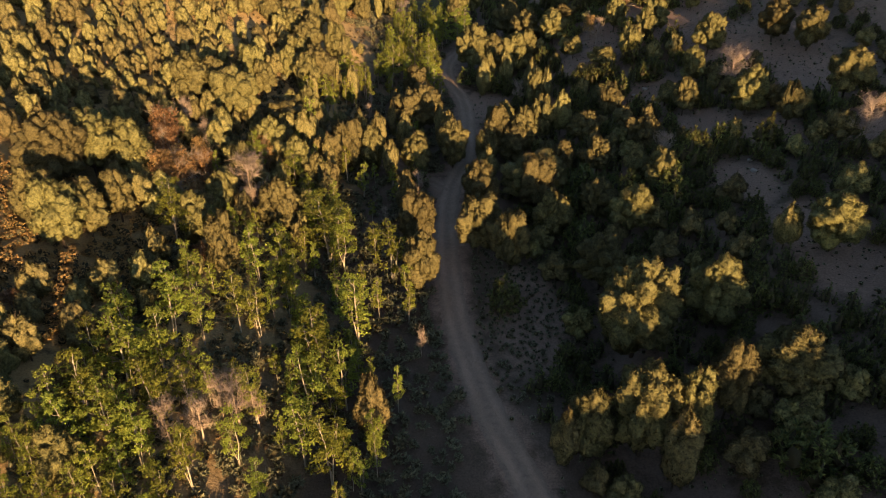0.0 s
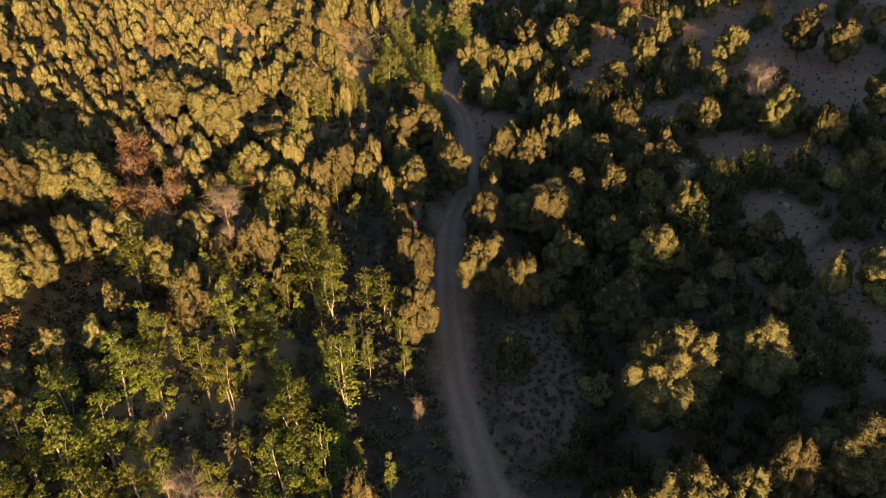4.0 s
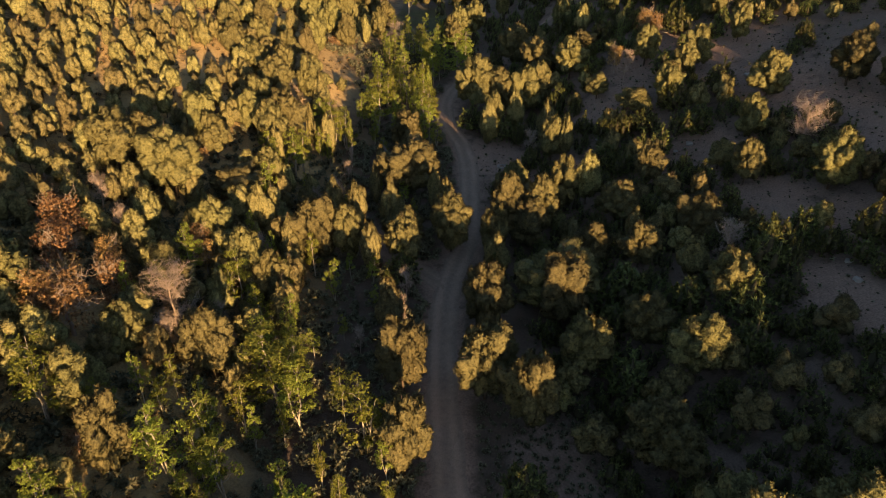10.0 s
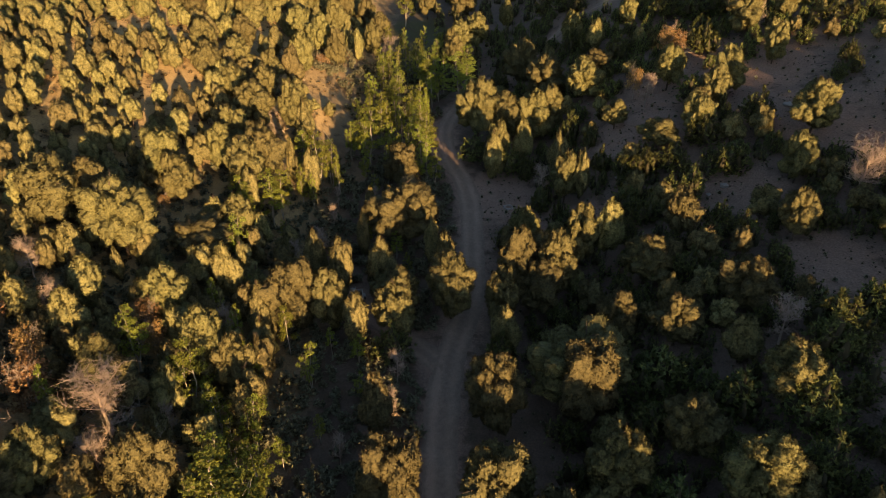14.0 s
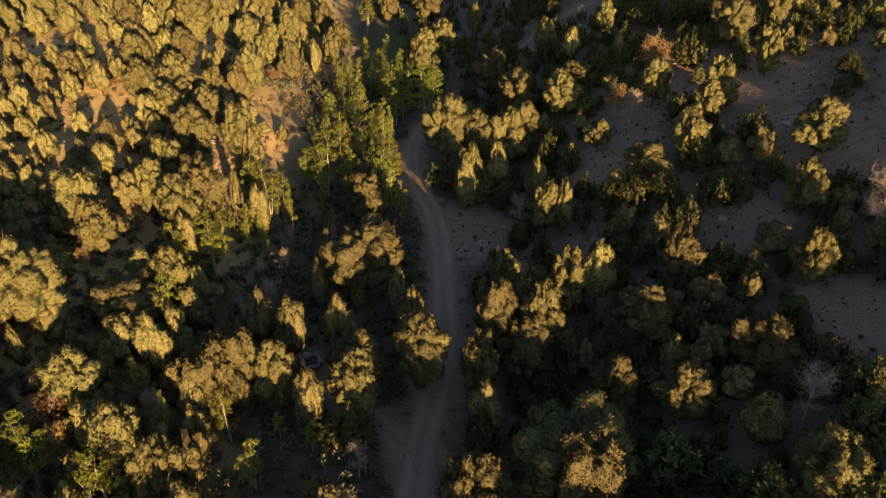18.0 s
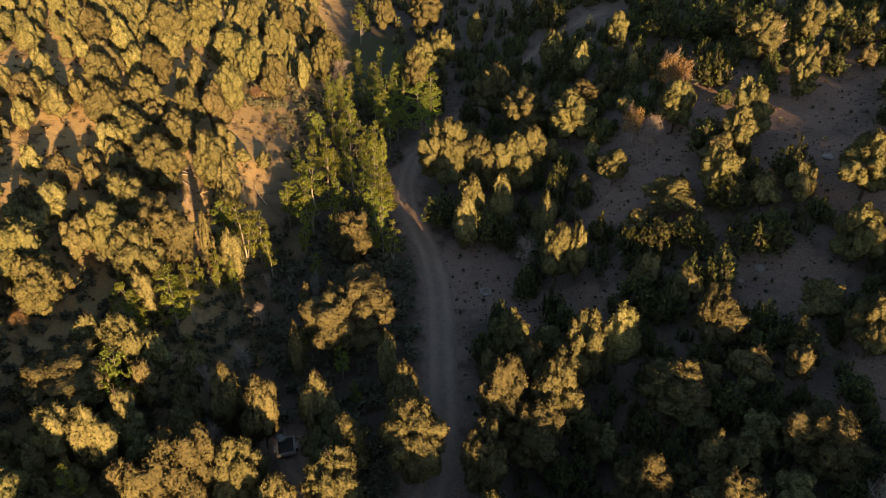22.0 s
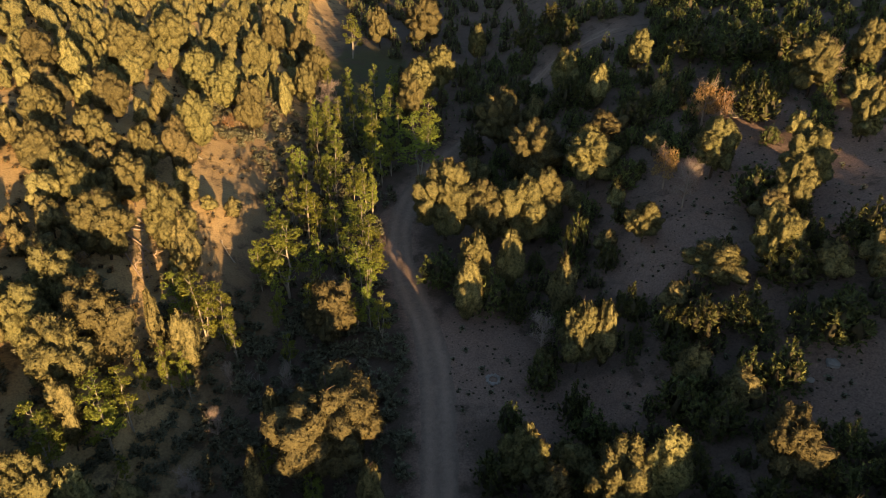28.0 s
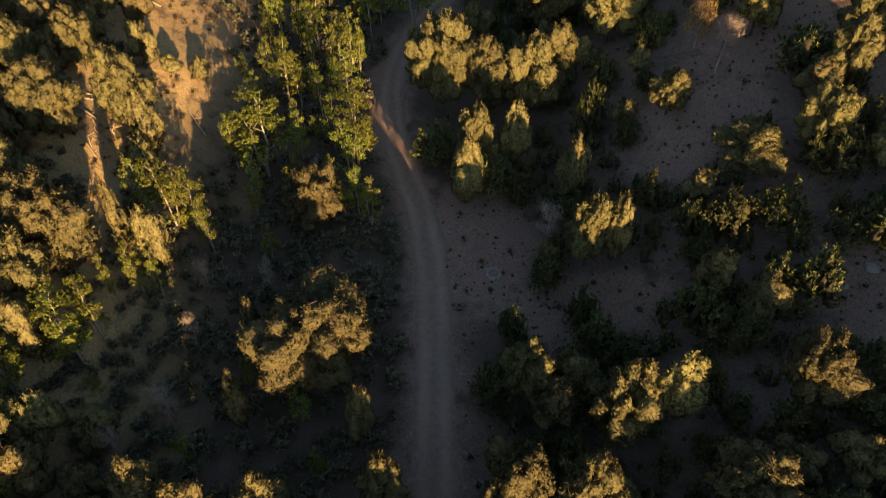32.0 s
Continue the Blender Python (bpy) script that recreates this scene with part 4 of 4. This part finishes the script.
for x, y, w in shade[:50]:
    plant("slope_pine", "slope_pine", x, y, 3.0 + 0.9 * w, w, "pine at the foot of a wooded slope", "tree", "pines on the slope")


# ---- undergrowth ----
def thicket(name, kind, spots, label, category):
    """Bushes too many to count, as one sheet."""
    ob = scattered(name, OAK_SHAPES if kind is RUST else BRUSH_SHAPES if name == "brush" else SHAPES if spots[0][3] > 1.0 or len(spots) < 1500 else SMALL_SHAPES, [(x, y, ground_z(x, y), h, w) for x, y, h, w in spots], kind)
    return tagged(ob, label, category, kind="stuff")


brush = spread(11, 6400, (-46, 2), (24, 200), (0.9, 2.0), 0.36, lambda x, y: off_road(x, y) > 2.6 and math.hypot(x + 9.8, y - 111.6) > 3.2 and (x > -33 or 86 < y < 128) and noise.noise((x / 7, y / 7, 9)) > -0.5)
thicket("brush", SAGE, [(x, y, w * 0.75, w) for x, y, w in brush], "grey-green brush covering the valley floor", "brush")
scrub = spread(12, 5200, (6, 85), (34, 215), (0.35, 1.15), 0.85, lambda x, y: off_road(x, y) > 2.0)
thicket("scrub", SAGE, [(x, y, w * 0.7, w) for x, y, w in scrub], "small dark shrubs dotted over sandy ground", "shrubs")
dry = spread(13, 3600, (-70, -20), (36, 200), (0.5, 1.3), 0.6, lambda x, y: noise.noise((x / 9, y / 9, 1)) > -0.2, True)
sage = spread(15, 2600, (4, 17), (52, 84), (0.5, 1.2), 0.5, lambda x, y: off_road(x, y) > 1.9)
thicket("sagebrush", SAGE, [(x, y, w * 0.7, w) for x, y, w in sage], "grey sagebrush clumps beside the dirt road", "shrubs")
thicket("dry_scrub", STRAW, [(x, y, w * 0.6, w) for x, y, w in dry], "dry straw-coloured grass and scrub on the slope", "grass")
oaks = spread(14, 3000, (-62, -31), (42, 77), (1.2, 2.4), 0.3, lambda x, y: free(x, y, 0.2) and ((x + 46) / 15) ** 2 + ((y - 60) / 17) ** 2 < 1, True)
thicket("oak_scrub", RUST, [(x, y, w * 0.75, w) for x, y, w in oaks], "thick rust-brown scrub on a sunlit slope", "shrubs")


# ---- camp beside the spur ----
def plate(name, parent, size, at, material, turn=(0, 0, 0), label="", edge=0.012):
    """A bevelled board or bar."""
    bm = bmesh.new()
    bmesh.ops.create_cube(bm, size=1)
    bmesh.ops.scale(bm, vec=size, verts=bm.verts)
    bmesh.ops.bevel(bm, geom=list(bm.edges), offset=min(edge, min(size) * 0.3), segments=1, affect="EDGES")
    me = bpy.data.meshes.new(name)
    bm.to_mesh(me)
    bm.free()
    me.materials.append(material)
    ob = new(name, me)
    ob.parent = parent
    ob.matrix_basis = pose(*at, *turn)
    return tagged(ob, label) if label else ob


PAINT = bark_material("dusty_white_paint", (0.4, 0.37, 0.34), (0.28, 0.25, 0.225), 4.0, 0.5)
RUBBER = bark_material("black_rubber", (0.03, 0.03, 0.03), (0.05, 0.047, 0.043), 8.0)
BEDDING = bark_material("dark_mat", (0.045, 0.04, 0.038), (0.07, 0.062, 0.055), 6.0)
CANVAS = bark_material("pale_canvas", (0.46, 0.43, 0.4), (0.36, 0.33, 0.3), 2.5)


def utility_trailer(x, y, turn):
    t = thing("utility_trailer", "small dusty white utility trailer parked under trees", "trailer")
    t.matrix_basis = pose(x, y, ground_z(x, y), 0, 0, turn)
    plate("bed", t, (1.5, 2.1, 0.05), (0, 0, 0.5), BEDDING, label="dark trailer bed")
    for sx in (-1, 1):
        plate("side_rail", t, (0.16, 2.1, 0.3), (sx * 0.75, 0, 0.66), PAINT)
        plate("fender", t, (0.24, 0.8, 0.05), (sx * 0.95, -0.1, 0.66), PAINT)
        wheel = new("wheel")
        wheel.parent = t
        wheel.matrix_basis = pose(sx * 0.95, -0.1, 0.3, 0, 90, 0)

        tyre = piece("tyre", *tube([(0, 0, -0.09), (0, 0, -0.07), (0, 0, 0.07), (0, 0, 0.09)], [0.25, 0.3, 0.3, 0.25], 20), RUBBER, wheel)
        piece("rim", *tube([(0, 0, -0.1), (0, 0, 0.1), (0, 0, 0.105)], [0.16, 0.16, 0.12], 12), PAINT, wheel)
    for sy in (-1, 1):
        plate("end_rail", t, (1.36, 0.16, 0.3), (0, sy * 0.97, 0.66), PAINT)
    plate("tongue", t, (0.09, 1.2, 0.09), (0, 1.62, 0.47), PAINT)
    plate("stand", t, (0.07, 0.07, 0.46), (0, 2.05, 0.23), PAINT)
    return t


utility_trailer(-9.8, 112.4, 12)
bundle = piece("canvas_bundle", *lump(np.random.default_rng(4), (0, 0, 0.3), (0.42, 0.4, 0.36), 1, 0.16), CANVAS, smooth_faces=True)
bundle.matrix_basis = pose(-10.35, 113.15, ground_z(-9.8, 112.4) + 0.52)
tagged(bundle, "pale canvas bundle lying on a trailer bed", "bundle")
post = piece("post", *tube([(0, 0, -0.2), (0.02, 0, 0.9), (0, 0.02, 1.9)], [0.05, 0.045, 0.04], 7), PAINT)
post.matrix_basis = pose(-11.6, 112.6, ground_z(-11.6, 112.6))
tagged(post, "slim pale post standing beside a trailer", "post")


# ---- stones ----
def stone(name, x, y, r, seed, label, group, lift=0.3):
    g = np.random.default_rng(seed)
    ob = piece(name, *lump(g, (0, 0, 0), (r * g.uniform(0.8, 1.3), r * g.uniform(0.8, 1.2), r * g.uniform(0.5, 0.8)), 1, 0.2), STONE)
    ob.matrix_basis = pose(x, y, ground_z(x, y) + r * lift, 0, 0, seed * 40)
    return tagged(ob, label, "stone", group)


for k in range(11):
    a = k * 2 * math.pi / 11
    stone("hearth_stone", 10.7 + 0.62 * math.cos(a), 135.6 + 0.62 * math.sin(a), 0.17 + 0.03 * (k % 3), 200 + k, "grey stone in a small ring on bare ground", "stones of the fire ring")
for k, (x, y, r) in enumerate(((39.5, 128.5, 0.5), (41, 131, 0.35), (37.2, 127.5, 0.3), (44.5, 97.5, 0.5), (46, 93, 0.4), (45.2, 89.4, 0.45), (56, 137, 0.5), (52.3, 141.5, 0.6), (60.5, 127, 0.5), (48.5, 140, 0.35), (26.8, 136.2, 0.3), (43, 165.5, 0.4))):
    stone("boulder", x, y, r, 300 + k, "pale weathered boulder half sunk in sand", "boulders on the benches", 0.15)
rng = np.random.default_rng(21)
chips = [(*[np.asarray(q) for q in lump(rng, (0, 0, 0), (1, 1, 0.6), 0, 0.25)], ()) for _ in range(8)]
spots = []
while len(spots) < 4200:
    x, y = rng.uniform(6, 75), rng.uniform(45, 178)
    if bare(x, y) < 1.3 + rng.uniform(0, 0.6) and off_road(x, y) > 1.6:
        r = 0.035 + 0.13 * rng.uniform() ** 3
        spots.append((x, y, ground_z(x, y) + 0.2 * r, r, r * 1.2))
tagged(scattered("gravel", chips, spots, STONE), "loose pale gravel strewn over sandy ground", "gravel", kind="stuff")


# ---- fallen wood ----
def fallen(name, x, y, turn, length, r, label, seed, twigs=9, material=GREY):
    """A fallen trunk with broken boughs, lying along the slope."""
    g = np.random.default_rng(seed)
    d = Vector((math.cos(radians(turn)), math.sin(radians(turn)), 0))
    line = [Vector((x, y, 0)) + d * length * k / 5 for k in range(6)]
    for p in line:
        p.x += g.normal() * 0.06
        p.z = ground_z(p.x, p.y) + r * 0.9
    log = thing(name, label, "log", "fallen wood")
    log.matrix_basis = Matrix.Translation(line[0])
    local = [p - line[0] for p in line]
    piece("trunk", *tube(local, [r * (1 - 0.13 * k) for k in range(6)], 7), material, log, smooth_faces=True)
    made = []
    for k in range(twigs):
        p = local[0].lerp(local[5], 0.25 + 0.7 * (k + 0.5) / twigs)
        e = p + Vector((g.normal(), g.normal(), abs(g.normal()) * 0.5 + 0.15)).normalized() * g.uniform(0.5, 1.5)
        made.append(limb(g, p, e, 0.04, 4, 0.12))
        for _ in range(3):
            q = p.lerp(e, g.uniform(0.4, 0.9))
            made.append(limb(g, q, q + Vector((g.normal(), g.normal(), abs(g.normal()))) * 0.28, 0.016, 3))
    if made:
        piece("bough", *joined(made), material, log)
    return log


for k, (dx, dy, turn, length) in enumerate(((0, 0, 20, 5), (0.8, -1.2, -35, 4.5), (1.2, 1.5, 60, 4), (-1.2, 1, 5, 4), (0.5, 2.5, -15, 5), (2.2, -2.6, -60, 5), (1.2, -4.2, -50, 4.5), (-0.6, -2, 80, 3.5))):
    fallen("fallen_tree", -29.8 + dx, 153.5 + dy, turn, length, 0.11, "weathered grey fallen tree in a heap on bare slope", 400 + k)
fallen("fallen_tree", -18.4, 154.2, 128, 3.6, 0.1, "pale bare log lying on sunlit slope", 420, 3, PALE)
fallen("fallen_tree", -14.8, 137.4, -38, 3.2, 0.08, "pale dead tree fallen in brush", 421, 12, PALE)
fallen("fallen_tree", 44.3, 167.6, -25, 3.4, 0.1, "pale dead log on a sandy bench", 422, 4, PALE)
fallen("fallen_tree", -26, 172.5, 160, 3.0, 0.09, "pale dead log on sunlit slope", 423, 2, PALE)
fallen("fallen_tree", 13.6, 125, 60, 2.4, 0.07, "grey dead branch on dry ground", 424, 5)
